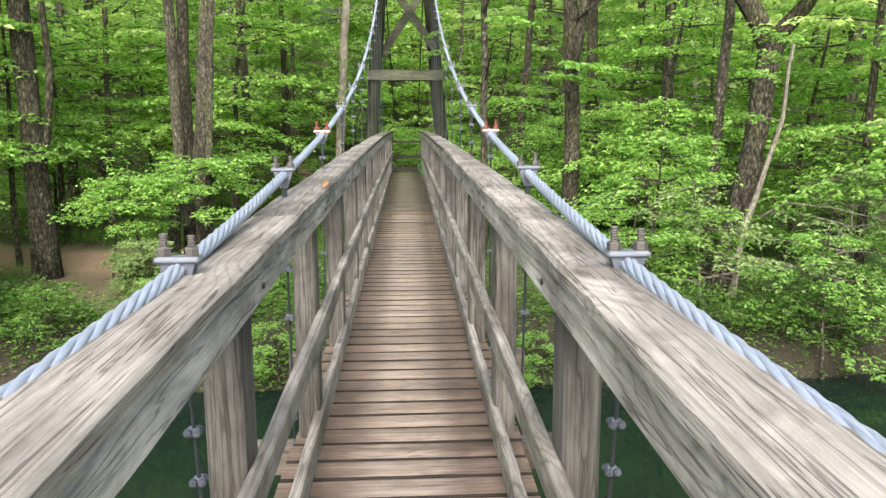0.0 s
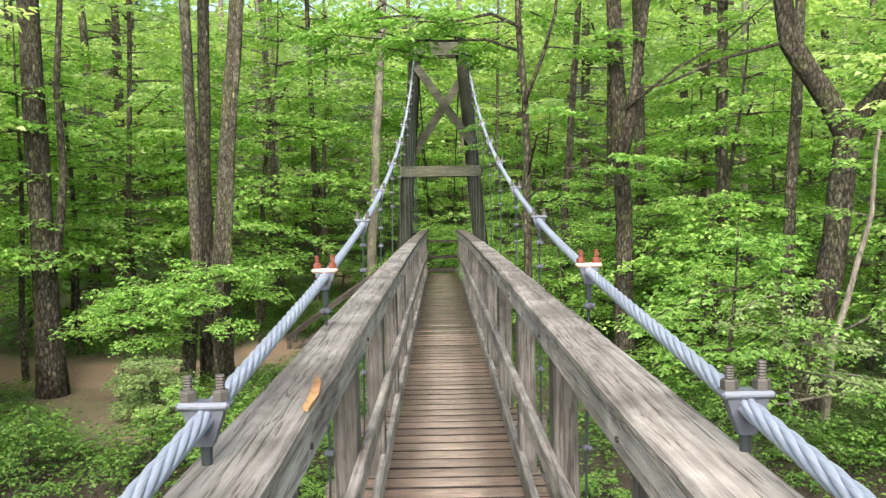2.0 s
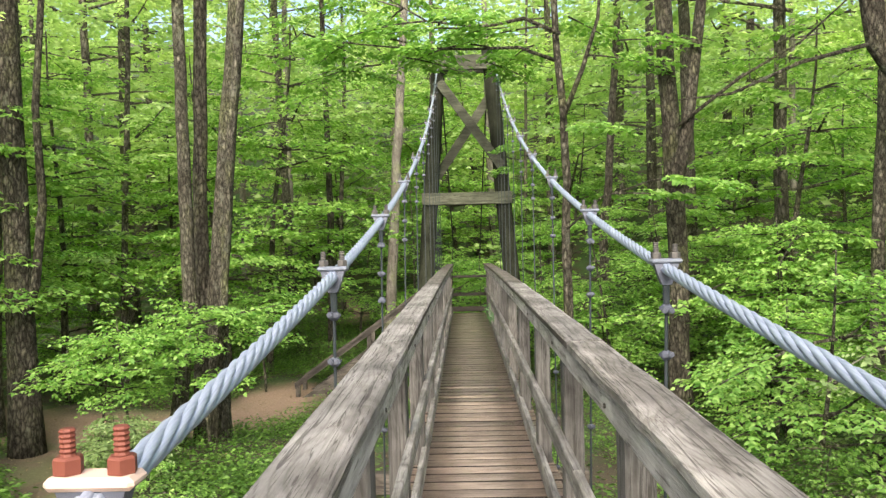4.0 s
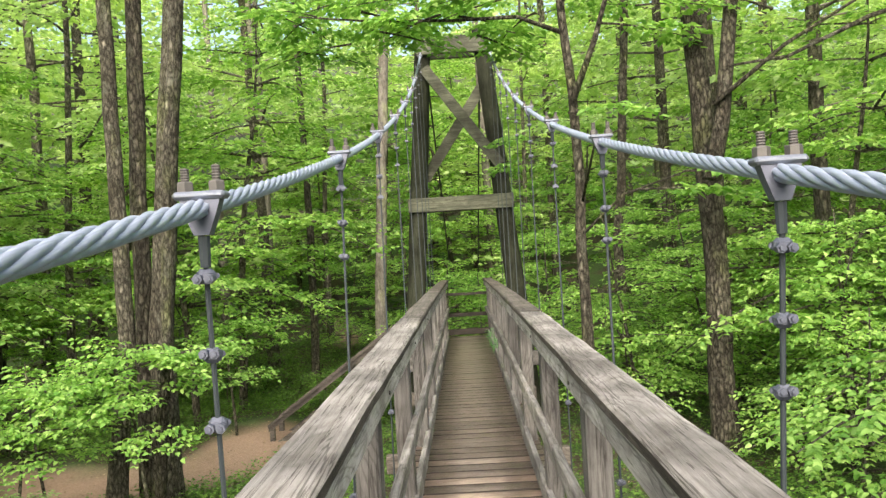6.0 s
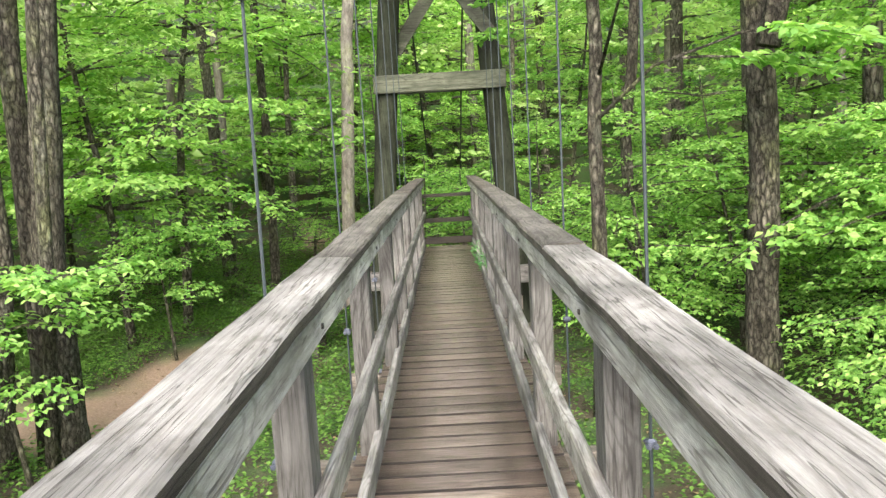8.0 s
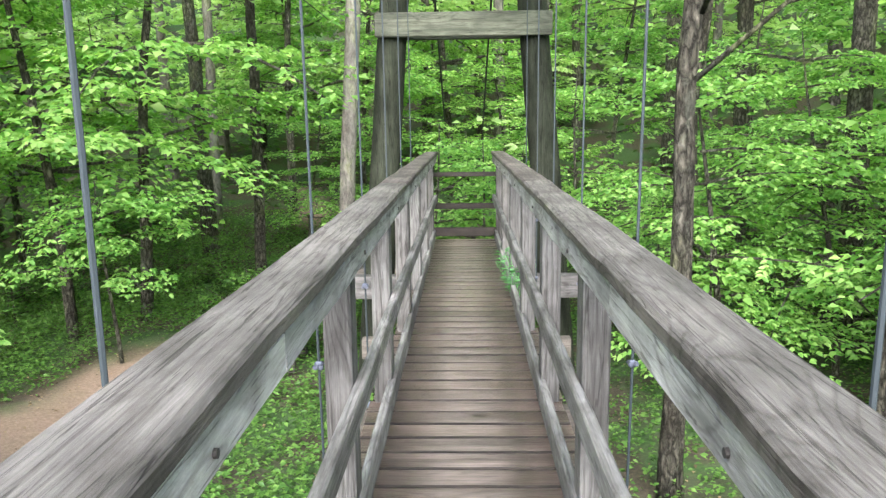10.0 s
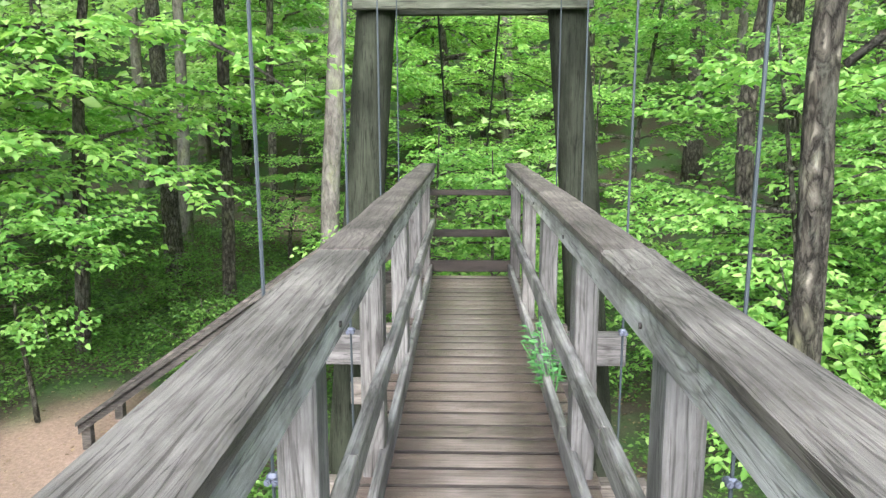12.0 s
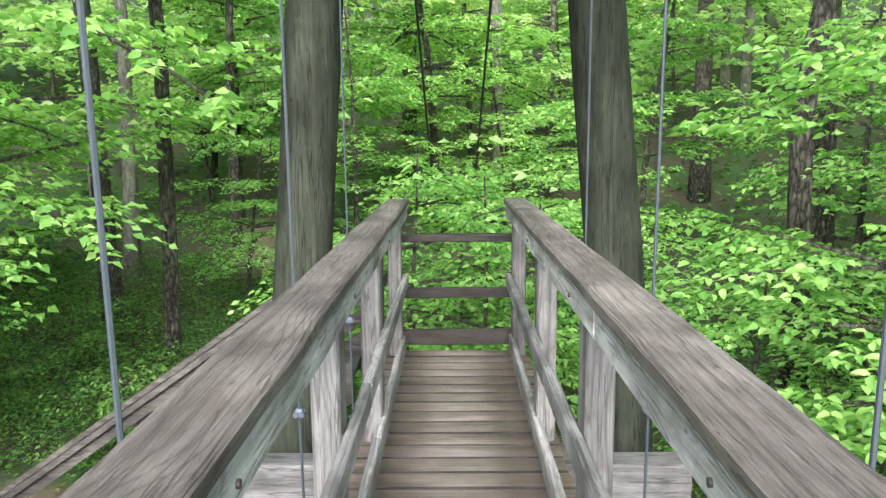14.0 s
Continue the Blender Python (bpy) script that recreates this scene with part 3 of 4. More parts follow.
for s in (-1, 1):
    cable = thing("main_cable", (0, 0, 0), "pale blue-grey galvanised twisted wire rope holding the bridge", "cable", "main cables")
    ys = np.arange(-2.6, 18.36, 0.035)
    for k in range(6):
        pts = []
        for y in ys:
            p = cable_point(s, y)
            slope = Vector((0, 1, 0.02 * (y + 1))).normalized()
            u = Vector((1, 0, 0))
            w = slope.cross(u)
            a = math.tau * (k / 6 + s * y / 0.36)
            pts.append(p + (u * math.cos(a) + w * math.sin(a)) * 0.0101)
        part("strand", Buf().tube(pts, 0.0072, 6), ROPE, cable, smooth=True)
    part("cable_tail", Buf().tube([cable_point(s, y) for y in np.arange(-20.4, -2.5, 0.5)] + [cable_point(s, -2.59)], 0.02, 8), ROPE, cable, smooth=True)
    stay = thing("backstay", (0, 0, 0), "dark wire rope running from the tower down to its anchor", "cable", "backstays")
    part("rope", Buf().tube([(s * 0.5, 18.4, 5.35), (s * 0.45, 24.0, 2.95), (s * 0.4, 31.0, -0.3), (s * 0.39, 32.6, ground_z(0, 32.6) - 0.1)], 0.017, 8), DARKROPE, stay)


def hex_nut(bf, x, y, z, r, h):
    bf.tube([(x, y, z), (x, y, z + h * 0.85), (x, y, z + h)], [r, r, r * 0.84], 6)
    return bf


def threaded(x, z0, z1, r):
    """A bolt's end with its thread as ridges."""
    zs = np.linspace(z0, z1, 19)
    return Buf().tube([(x, 0, z) for z in zs], [r if i % 2 else r * 0.8 for i in range(19)], 8)


def rope_clip(zc, big, turn):
    """A wire rope clip: cast bridge, U-bolt bow and two nuts."""
    bf = Buf()
    bf.box(-0.0155 * big, 0.0155 * big, -0.012 * big, 0.009 * big, zc - 0.013 * big, zc + 0.013 * big, 0.007 * big)
    for bx in (-0.0095 * big, 0.0095 * big):
        bf.tube([(bx, -0.026 * big, zc + 0.004 * big * turn), (bx, 0.012 * big, zc + 0.004 * big * turn)], 0.0048 * big, 6)
        bf.tube([(bx, -0.022 * big, zc + 0.004 * big * turn), (bx, -0.011 * big, zc + 0.004 * big * turn)], 0.009 * big, 6)
    bow = [(0.013 * big * math.cos(a), 0.012 * big + 0.012 * big * math.sin(a), zc) for a in [math.pi * i / 6 for i in range(7)]]
    bf.tube(bow, 0.0055 * big, 6)
    return bf


def hanger(y, s, bolt, plate, nut):
    p = cable_point(s, y)
    foot = deck_z(y) - 0.24 - p.z
    hr = random.Random(int(y * 100) * 2 + s)
    h = thing("cable_hanger", p, "", "cable hanger", "cable hangers")
    part("clamp", Buf().box(-0.044, 0.044, -0.02, 0.02, 0.0135, 0.027, 0.005), plate, h)
    wedge = [(-0.034, 0.013), (0.034, 0.013), (0.026, -0.012), (0.013, -0.046), (-0.013, -0.046), (-0.026, -0.012)]
    saddle = Buf().add([(x, d, z) for d in (-0.013, 0.013) for x, z in wedge], [(0, 1, 2, 3, 4, 5)[::-1], (6, 7, 8, 9, 10, 11)] + [(k, (k + 1) % 6, (k + 1) % 6 + 6, k + 6) for k in range(6)])
    part("saddle", saddle, CLIPM, h)
    for bx in (-0.0265, 0.0265):
        top = 0.071 + hr.uniform(-0.006, 0.004)
        bp = part("bolt", threaded(bx, 0.0275, top, 0.0084), bolt, h)
        part("nut", hex_nut(Buf(), bx, 0, 0.0275, 0.0145, 0.017), nut, bp)
    part("shank", Buf().tube([(0, 0, -0.047), (0, 0, -0.1)], [0.0105, 0.009], 8), STEEL, h, "dark forged shank")
    beam = min(POSTS, key=lambda q: abs(q + 0.12 - y)) + 0.12
    end = Vector((s * max(cable_x(s, y), 0.505) - p.x, beam - y, foot))
    start = Vector((0, 0, -0.1))
    part("rope", Buf().tube([start, start.lerp(end, 0.5), end], 0.005, 6), STEEL, h)
    heights = [-0.118 - 0.125 * k + hr.uniform(-0.008, 0.008) for k in range(3)]
    heights = [z for z in heights if z > foot + 0.5] + [foot + q for q in (0.8, 0.3, 0.16) if foot + q < -0.12]
    for zc in heights:
        clip = part("wire_clip", rope_clip(0, 1.0, hr.choice((-1, 1))), CLIPM, h, "galvanised wire rope clip")
        clip.location = start.lerp(end, min(1.0, max(0.0, (zc + 0.1) / (foot + 0.1))))
        clip.location.z = zc
    return h


HANGERS = [0.51, 1.86, 3.29, 4.75, 6.15, 7.80, 9.41, 10.95, 12.42, 13.75, 15.10, 16.40, 17.75]
for k, y in list(enumerate(HANGERS)) + [(-1, -1.0)] + [(-2 - k, -2 - y) for k, y in enumerate(HANGERS)]:
    for s in (-1, 1):
        if k == 2:
            h = hanger(y, s, PRIMER, PALE, PRIMER)
            h["label"] = "hanger with red-primed bolts clamped on the main cable"
        else:
            h = hanger(y, s, RUSTY, ZINC, RUSTY)
            h["label"] = "grey steel hanger clamped on the main cable"

# ---- the stair down to the trail ----
stair = thing("wooden_stair", (-0.5, 19.5, 0), "dark wooden stair with handrails going down to the trail", "stair")
for y in (-0.36, 0.42):
    part("stringer", Buf().add([(-0.2, y, 0.0), (-0.2, y, -0.28), (-3.1, y, -1.98), (-3.1, y, -1.7), (-0.2, y + 0.05, 0.0), (-0.2, y + 0.05, -0.28), (-3.1, y + 0.05, -1.98), (-3.1, y + 0.05, -1.7)],
         [(3, 2, 1, 0), (4, 5, 6, 7), (0, 1, 5, 4), (1, 2, 6, 5), (2, 3, 7, 6), (3, 0, 4, 7)]), STAIRW, stair)
for i in range(10):
    part("tread", Buf().box(-0.5 - 0.28 * i, -0.22 - 0.28 * i, -0.3, 0.41, -0.2 - 0.17 * i, -0.16 - 0.17 * i, 0.004), STAIRW, stair)
for y in (-0.42, 0.44):
    for h0, h1, lo, w in ((0.842, 0.885, 0.0, 0.14), (0.75, 0.84, 0.047, 0.045), (0.36, 0.45, 0.047, 0.045)):
        v = [(0.0, y + lo, h0), (0.0, y + lo, h1), (-3.25, y + lo, -2.27 + h1), (-3.25, y + lo, -2.27 + h0)]
        v += [(a, b2 + w, c) for a, b2, c in v]
        part("handrail", Buf().add(v, [(0, 1, 2, 3), (7, 6, 5, 4), (0, 4, 5, 1), (1, 5, 6, 2), (2, 6, 7, 3), (3, 7, 4, 0)]), STAIRW, stair)
    for x in (-0.1, -1.65, -3.2):
        zt = x * 0.698 + 0.836
        part("stair_post", Buf().box(x - 0.045, x + 0.045, y + 0.096 - (0.0 if y < 0 else 0.14), y + 0.186 - (0.0 if y < 0 else 0.14), zt - 1.3, zt, 0.006), STAIRW, stair)

# ---- trees ----
rnd = random.Random(11)


def spray(out, wood_buf, start, heading, reach, leaf, rr, droop=0.25, twigs=8, rise=0.12, tilt=0.5):
    """One flat leafy branch: a limb with side twigs, leaves along each twig."""
    h = Vector((math.cos(heading), math.sin(heading), 0))
    side = Vector((-h.y, h.x, 0))
    pts = []
    for i in range(6):
        s = i / 5
        pts.append(Vector(start) + h * reach * s + side * 0.1 * reach * math.sin(s * 2.2 + heading) + Vector((0, 0, reach * (rise * s - droop * s * s))))
    wood_buf.tube(pts, [0.012 * reach * (1 - 0.85 * i / 5) + 0.002 for i in range(6)], 4, False)
    for j in range(twigs):
        s = 0.22 + 0.78 * (j + rr.random() * 0.6) / twigs
        k = min(4, int(s * 5))
        p = pts[k].lerp(pts[k + 1], s * 5 - k)
        for sg in (-1, 1):
            a = (h * 0.75 + side * sg * (0.55 + 0.5 * rr.random())).normalized()
            ln = reach * (0.16 + 0.3 * (1 - s) + 0.1 * rr.random())
            count = max(3, int(ln / (leaf * 0.62)))
            for i in range(count):
                q = p + a * ln * (i + 0.6) / count + Vector((0, 0, -0.12 * ln * ((i + 0.6) / count) ** 2 + rr.uniform(-0.06, 0.06)))
                for s2 in (-1, 1):
                    b2 = Vector((-a.y, a.x, 0)) * s2
                    d = a * rr.uniform(0.3, 0.9) + b2 * rr.uniform(0.4, 1.0) + Vector((0, 0, rr.uniform(-0.45, 0.1)))
                    up = Vector((rr.gauss(0, tilt), rr.gauss(0, tilt), 1))
                    out.append((q, d, up, leaf * rr.uniform(0.7, 1.25)))


def crown_part(out, material, parent, ratio=0.55, name="crown", fine=False):
    l = [o[3] for o in out]
    me = leaves_mesh(name, [o[0] for o in out], [o[1] for o in out], [o[2] for o in out], l, [x * ratio for x in l], material, 0.18, fine)
    return part(name, me, None, parent)


def sapling(seed, height, reach, layers, leaf, material=None, label="", low=0.2, per=5, twigs=6, stem_bark=None):
    """A slim understorey tree with its leaves in flat tiers."""
    rr = random.Random(seed)
    t = thing("understorey_tree", (0, 0, 0), label or "slim understorey tree with flat tiers of fresh green leaves", "tree", "understorey trees")
    stem, out = Buf(), []
    lean = (rr.uniform(-0.12, 0.12), rr.uniform(-0.12, 0.12))
    pts = [(lean[0] * z + 0.05 * math.sin(z * 1.3 + seed), lean[1] * z + 0.05 * math.cos(z * 1.1 + seed), z) for z in [height * i / 7 for i in range(8)]]
    pts[0] = (pts[0][0], pts[0][1], -0.25)
    stem.tube(pts, [0.011 * height * (1 - 0.9 * i / 7) + 0.004 for i in range(8)], 6)
    for i in range(layers):
        s = low + (1 - low) * (i + rr.random() * 0.5) / layers
        k = min(6, int(s * 7))
        p = Vector(pts[k]).lerp(Vector(pts[k + 1]), s * 7 - k)
        r = reach * (1.05 - 0.75 * max(0, s - 0.35)) * rr.uniform(0.7, 1.15)
        a0 = rr.random() * math.tau
        for b2 in range(per):
            if rr.random() < 0.26:
                continue
            spray(out, stem, p, a0 + math.tau * b2 / per + rr.uniform(-0.4, 0.4), r * rr.uniform(0.6, 1.15), leaf, rr, rr.uniform(0.0, 0.45), twigs, rr.uniform(0.0, 0.35))
    part("trunk", stem, stem_bark or BARK, t, smooth=True)
    crown_part(out, material or LEAF, t, 0.6, "crown", height < 4)
    return t


def trunk_buf(pts, r0, r1, limbs=(), n=10, seed=0):
    bf = Buf()
    pts = [Vector(p) for p in pts]
    fine = []
    for i in range(len(pts) - 1):
        for j in range(4):
            p = pts[i].lerp(pts[i + 1], j / 4)
            fine.append(p + Vector((0.03 * noise.noise((p.z, seed, 1)), 0.03 * noise.noise((p.z, seed, 6)), 0)))
    fine.append(pts[-1])
    m2 = len(fine) - 1
    rad = [(r0 + (r1 - r0) * i / m2) * (1 + 0.08 * noise.noise((i * 0.9, seed, 3))) + (0.35 * r0 * max(0, 1 - i / 3.0) ** 2) for i in range(m2 + 1)]
    bf.tube(fine, rad, n)
    for lp, la, lb in limbs:
        k = len(lp)
        bf.tube([Vector(p) for p in lp], [la + (lb - la) * i / (k - 1) for i in range(k)], 7)
    return bf


def big_tree(pts, r0, seed, label, material=None, limbs=(), top=15.0, crown_low=7.0, reach=2.6, leaf=0.15, crowns=12, extra=()):
    """A tall tree: its trunk by the given points, on up to the crown above."""
    rr = random.Random(seed)
    x, y, z = pts[0]
    g = ground_z(x, y) - 0.15
    rel = [Vector((0, 0, 0))] + [Vector(p) - Vector((x, y, g)) for p in pts if p[2] > g + 0.5]
    d = (rel[-1] - rel[-2])
    d = d / max(d.length, 0.1)
    d = Vector((d.x * 0.6, d.y, max(d.z, 0.9))).normalized()
    while rel[-1].z < top:
        rel.append(rel[-1] + d * 2.2)
    t = thing("forest_tree", (x, y, g), label, "tree")
    lims = [([Vector(p) - Vector((x, y, g)) for p in lp], a, c) for lp, a, c in limbs]
    bf = trunk_buf(rel, r0, r0 * 0.4, lims, 12, seed)
    out = []
    for i in range(crowns):
        zz = crown_low - g + (top + 1.5 - crown_low + g) * rr.random()
        k = min(range(len(rel)), key=lambda q: abs(rel[q].z - zz))
        spray(out, bf, rel[k] + Vector((0, 0, rr.uniform(-0.8, 0.8))), rr.random() * math.tau, reach * rr.uniform(0.5, 1.1), leaf, rr, rr.uniform(-0.1, 0.3), 6, 0.25)
    for sx, sy, sz, heading, ln, lf in extra:
        spray(out, bf, Vector((sx, sy, sz)) - Vector((x, y, g)), heading, ln, lf, rr, 0.2, 7, 0.05, 0.45)
    part("trunk", bf, material or BARK, t, smooth=True)
    crown_part(out, LEAF, t, 0.6, "crown", bool(extra))
    return t


big_tree([(-7.68, 15.83, -1.73), (-7.74, 15.83, 1.74), (-7.78, 15.83, 5.74)], 0.245, 1, "forked rough-barked dark tree beside the trail", BARK_DARK,
         [([(-7.81, 15.83, -0.22), (-7.40, 15.76, 1.01), (-7.19, 15.70, 2.37), (-7.26, 15.70, 4.00), (-7.06, 15.70, 6.18), (-6.92, 15.70, 8.90)], 0.095, 0.041)])
big_tree([(-4.96, 15.40, -1.64), (-4.63, 15.40, 0.68), (-4.65, 15.40, 3.18), (-4.68, 15.40, 5.64)], 0.125, 2, "slender grey-brown tree in a clump of three", BARK)
big_tree([(-4.67, 16.00, -1.69), (-4.59, 16.00, 2.72), (-4.50, 16.00, 5.80)], 0.135, 3, "straight grey-brown tree in a clump of three", BARK_DARK)
big_tree([(-4.26, 15.60, -1.70), (-4.23, 15.60, 0.66), (-4.00, 15.60, 3.18), (-3.75, 15.60, 5.67)], 0.18, 4, "thick leaning grey tree in a clump of three", BARK,
         [([(-4.1, 14.9, -1.4), (-3.92, 14.9, 0.5), (-3.75, 14.9, 3.0), (-3.5, 14.9, 5.5)], 0.075, 0.05)])
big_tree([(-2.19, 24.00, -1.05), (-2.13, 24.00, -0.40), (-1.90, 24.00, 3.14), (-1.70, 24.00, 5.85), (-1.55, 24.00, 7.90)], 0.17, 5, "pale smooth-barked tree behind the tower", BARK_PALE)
big_tree([(1.66, 16.0, -1.6), (1.67, 16.0, 0.3), (1.66, 16.0, 1.5), (1.69, 16.0, 2.58), (1.62, 16.0, 4.11), (1.56, 16.0, 4.93)], 0.088, 6, "slender forked tree leaning out beside the tower", BARK_DARK,
         [([(1.55, 16.0, 4.6), (0.9, 15.6, 4.75), (0.0, 15.4, 4.7), (-1.2, 15.3, 4.75), (-2.4, 15.3, 4.9)], 0.035, 0.008), ([(1.62, 15.8, 3.6), (1.95, 15.7, 4.4), (2.2, 15.6, 5.2), (2.3, 15.6, 6.4)], 0.05, 0.02),
          ([(1.6, 15.8, 5.0), (1.0, 15.7, 5.25), (0.3, 15.6, 5.1), (-0.6, 15.5, 5.2), (-1.3, 15.4, 5.6)], 0.04, 0.01),
          ([(1.66, 15.8, 1.75), (2.2, 15.6, 2.25), (3.0, 15.4, 2.5), (3.7, 15.3, 2.45)], 0.022, 0.006),
          ([(1.66, 15.7, 2.2), (1.75, 15.0, 2.9), (2.0, 14.2, 3.0)], 0.02, 0.008)],
         crown_low=5.6, reach=2.4, leaf=0.13, crowns=10,
         extra=[(1.3, 15.7, 5.1, 3.0, 1.6, 0.12), (0.6, 15.7, 5.15, 2.6, 1.5, 0.12), (0.0, 15.6, 5.1, 3.5, 1.5, 0.12), (-0.6, 15.5, 5.2, 3.1, 1.6, 0.12), (-0.9, 15.5, 5.4, 2.2, 1.3, 0.12),
                (0.4, 15.6, 5.1, -1.7, 1.3, 0.12), (-0.3, 15.6, 5.15, -1.4, 1.2, 0.12), (2.0, 15.6, 4.6, 0.2, 1.5, 0.12), (1.6, 15.7, 3.4, -0.9, 1.2, 0.12), (2.4, 15.5, 2.3, -0.2, 1.5, 0.13),
                (3.0, 15.4, 2.5, -0.8, 1.1, 0.13), (3.4, 15.3, 2.5, 0.3, 1.2, 0.13), (1.2, 17.2, 2.9, 3.3, 0.7, 0.1), (1.3, 17.2, 3.3, 3.6, 0.8, 0.1),
                (1.9, 16.2, 5.4, 0.9, 1.4, 0.11), (2.6, 16.0, 4.9, -0.3, 1.3, 0.12)]
         + [(1.2 - 0.26 * q, 15.4 + 0.5 * math.sin(q * 2.1), 4.72 + 0.22 * math.sin(q * 3.7), 2.2 + 1.9 * math.sin(q * 1.3), 1.15 + 0.3 * math.sin(q * 5.1), 0.11) for q in range(15)])
big_tree([(3.64, 16.40, -0.20), (3.66, 16.40, 0.97), (3.55, 16.40, 3.61), (3.47, 16.40, 5.70)], 0.2, 7, "thick forked tree with flaking dark bark", BARK_DARK,
         [([(3.45, 15.8, 2.4), (3.65, 15.8, 3.2), (3.96, 15.8, 5.6), (4.2, 15.8, 8.0)], 0.13, 0.07),
          ([(3.5, 15.7, 3.4), (4.4, 15.4, 4.1), (5.3, 15.2, 4.6), (6.2, 15.1, 5.4)], 0.035, 0.012)])
big_tree([(6.04, 13.94, -2.59), (6.14, 13.94, -2.19), (6.59, 13.94, 0.36), (6.86, 13.94, 2.67), (6.57, 13.94, 3.21), (5.89, 13.94, 4.27), (5.77, 13.94, 4.85)], 0.239, 8, "big crooked forked tree on the stream's bank", BARK_DARK,
         [([(6.82, 13.94, 2.41), (7.09, 13.94, 3.06), (7.46, 13.87, 3.50), (8.04, 13.79, 4.44), (9.34, 13.65, 4.95), (10.79, 13.50, 5.16)], 0.189, 0.072),
          ([(5.86, 13.94, 4.29), (4.70, 13.79, 4.00), (3.69, 13.65, 3.57), (2.96, 13.65, 3.50)], 0.036, 0.012)], crown_low=5.5)
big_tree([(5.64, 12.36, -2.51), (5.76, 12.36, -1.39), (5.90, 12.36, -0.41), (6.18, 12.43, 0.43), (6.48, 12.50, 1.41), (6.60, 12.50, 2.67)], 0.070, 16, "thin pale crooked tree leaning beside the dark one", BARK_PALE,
         [([(5.90, 12.36, -0.41), (6.46, 12.08, 0.01), (7.16, 11.80, -0.06), (8.00, 11.52, -0.27)], 0.025, 0.008), ([(5.76, 12.36, -1.39), (5.06, 12.08, -1.18), (4.36, 11.80, -1.39)], 0.022, 0.007)], top=4.0, crown_low=1.0, reach=1.0, leaf=0.08, crowns=5)
big_tree([(6.21, 14.86, -2.65), (6.31, 14.86, 1.58), (6.48, 14.86, 5.04)], 0.115, 9, "slim straight tree beside the crooked one", BARK)
big_tree([(-5.18, 25.70, -1.21), (-5.28, 25.70, 2.65), (-5.31, 25.70, 3.18)], 0.14, 10, "grey tree on the slope behind the stair", BARK)
big_tree([(-3.86, 24.50, -1.39), (-3.85, 24.50, -0.67), (-3.79, 24.50, 2.24), (-3.81, 24.50, 3.05)], 0.11, 12, "slim dark tree behind the stair", BARK_DARK)
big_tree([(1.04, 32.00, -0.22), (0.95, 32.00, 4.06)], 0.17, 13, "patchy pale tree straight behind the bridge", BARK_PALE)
big_tree([(3.34, 21.65, 0.14), (3.33, 21.65, 0.27), (3.27, 21.65, 1.55), (3.42, 21.65, 2.77)], 0.13, 14, "dark tree among low bushes", BARK_DARK)
big_tree([(5.0, 20.1, -1.4), (4.96, 20.1, 0.5), (4.9, 20.1, 4.0)], 0.16, 15, "rough grey tree among the bushes", BARK)

# farther trees, each a copy of one of a few trunks
far_kinds = []
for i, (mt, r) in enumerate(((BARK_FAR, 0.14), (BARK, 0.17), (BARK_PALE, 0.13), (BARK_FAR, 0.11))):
    rr = random.Random(40 + i)
    bend = rr.uniform(-0.4, 0.4)
    t = thing("background_tree", (0, 0, 0), ["straight grey tree deep in the wood", "dark thick tree deep in the wood", "pale slender tree deep in the wood", "thin dark tree deep in the wood"][i], "tree", "background trees")
    bf = trunk_buf([(0, 0, -0.3), (bend * 0.3, 0.1, 4), (bend, 0, 9), (bend * 1.2, 0.2, 15)], r, r * 0.4, n=8, seed=i)
    out = []
    for k in range(22):
        spray(out, bf, (bend * 0.6, 0, rr.uniform(3.5, 12)), rr.random() * math.tau, rr.uniform(1.5, 3.4), 0.2, rr, rr.uniform(-0.1, 0.3), 5, 0.2, 0.4)
    part("trunk", bf, mt, t, smooth=True)
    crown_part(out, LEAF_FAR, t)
    far_kinds.append(t)
spots = [(-10.4, 24), (-10.5, 27), (-5.8, 28), (-4.3, 29.5), (9.15, 30), (10.3, 31), (11.4, 30), (-7.8, 20), (7.2, 20.5), (5.6, 26), (-8.6, 33), (2.2, 33), (-1.2, 35), (-12.5, 18), (12.0, 17), (9.0, 14), (-10.0, 14.5), (6.2, 34), (-3.2, 38), (14, 24), (-14.5, 29), (4.2, 40), (8.6, 38)]
while len(spots) < 64:
    p = (rnd.uniform(-30, 30), rnd.uniform(18, 56))
    if abs(p[0]) > 2.5 and near_line(*p, TRAIL2) > 1.0 and all(math.hypot(p[0] - q[0], p[1] - q[1]) > 2.2 for q in spots) and not (p[1] < 27 and abs(p[0]) < 6):
        spots.append(p)
for i, (x, y) in enumerate(spots):
    m4 = pose(x, y, ground_z(x, y), 0, 0, rnd.uniform(0, 360)) @ Matrix.Diagonal((*([rnd.uniform(0.85, 1.2)] * 3), 1))
    if i < 4:
        far_kinds[i].matrix_basis = m4
    else:
        copy_thing(far_kinds[i % 4], m4)

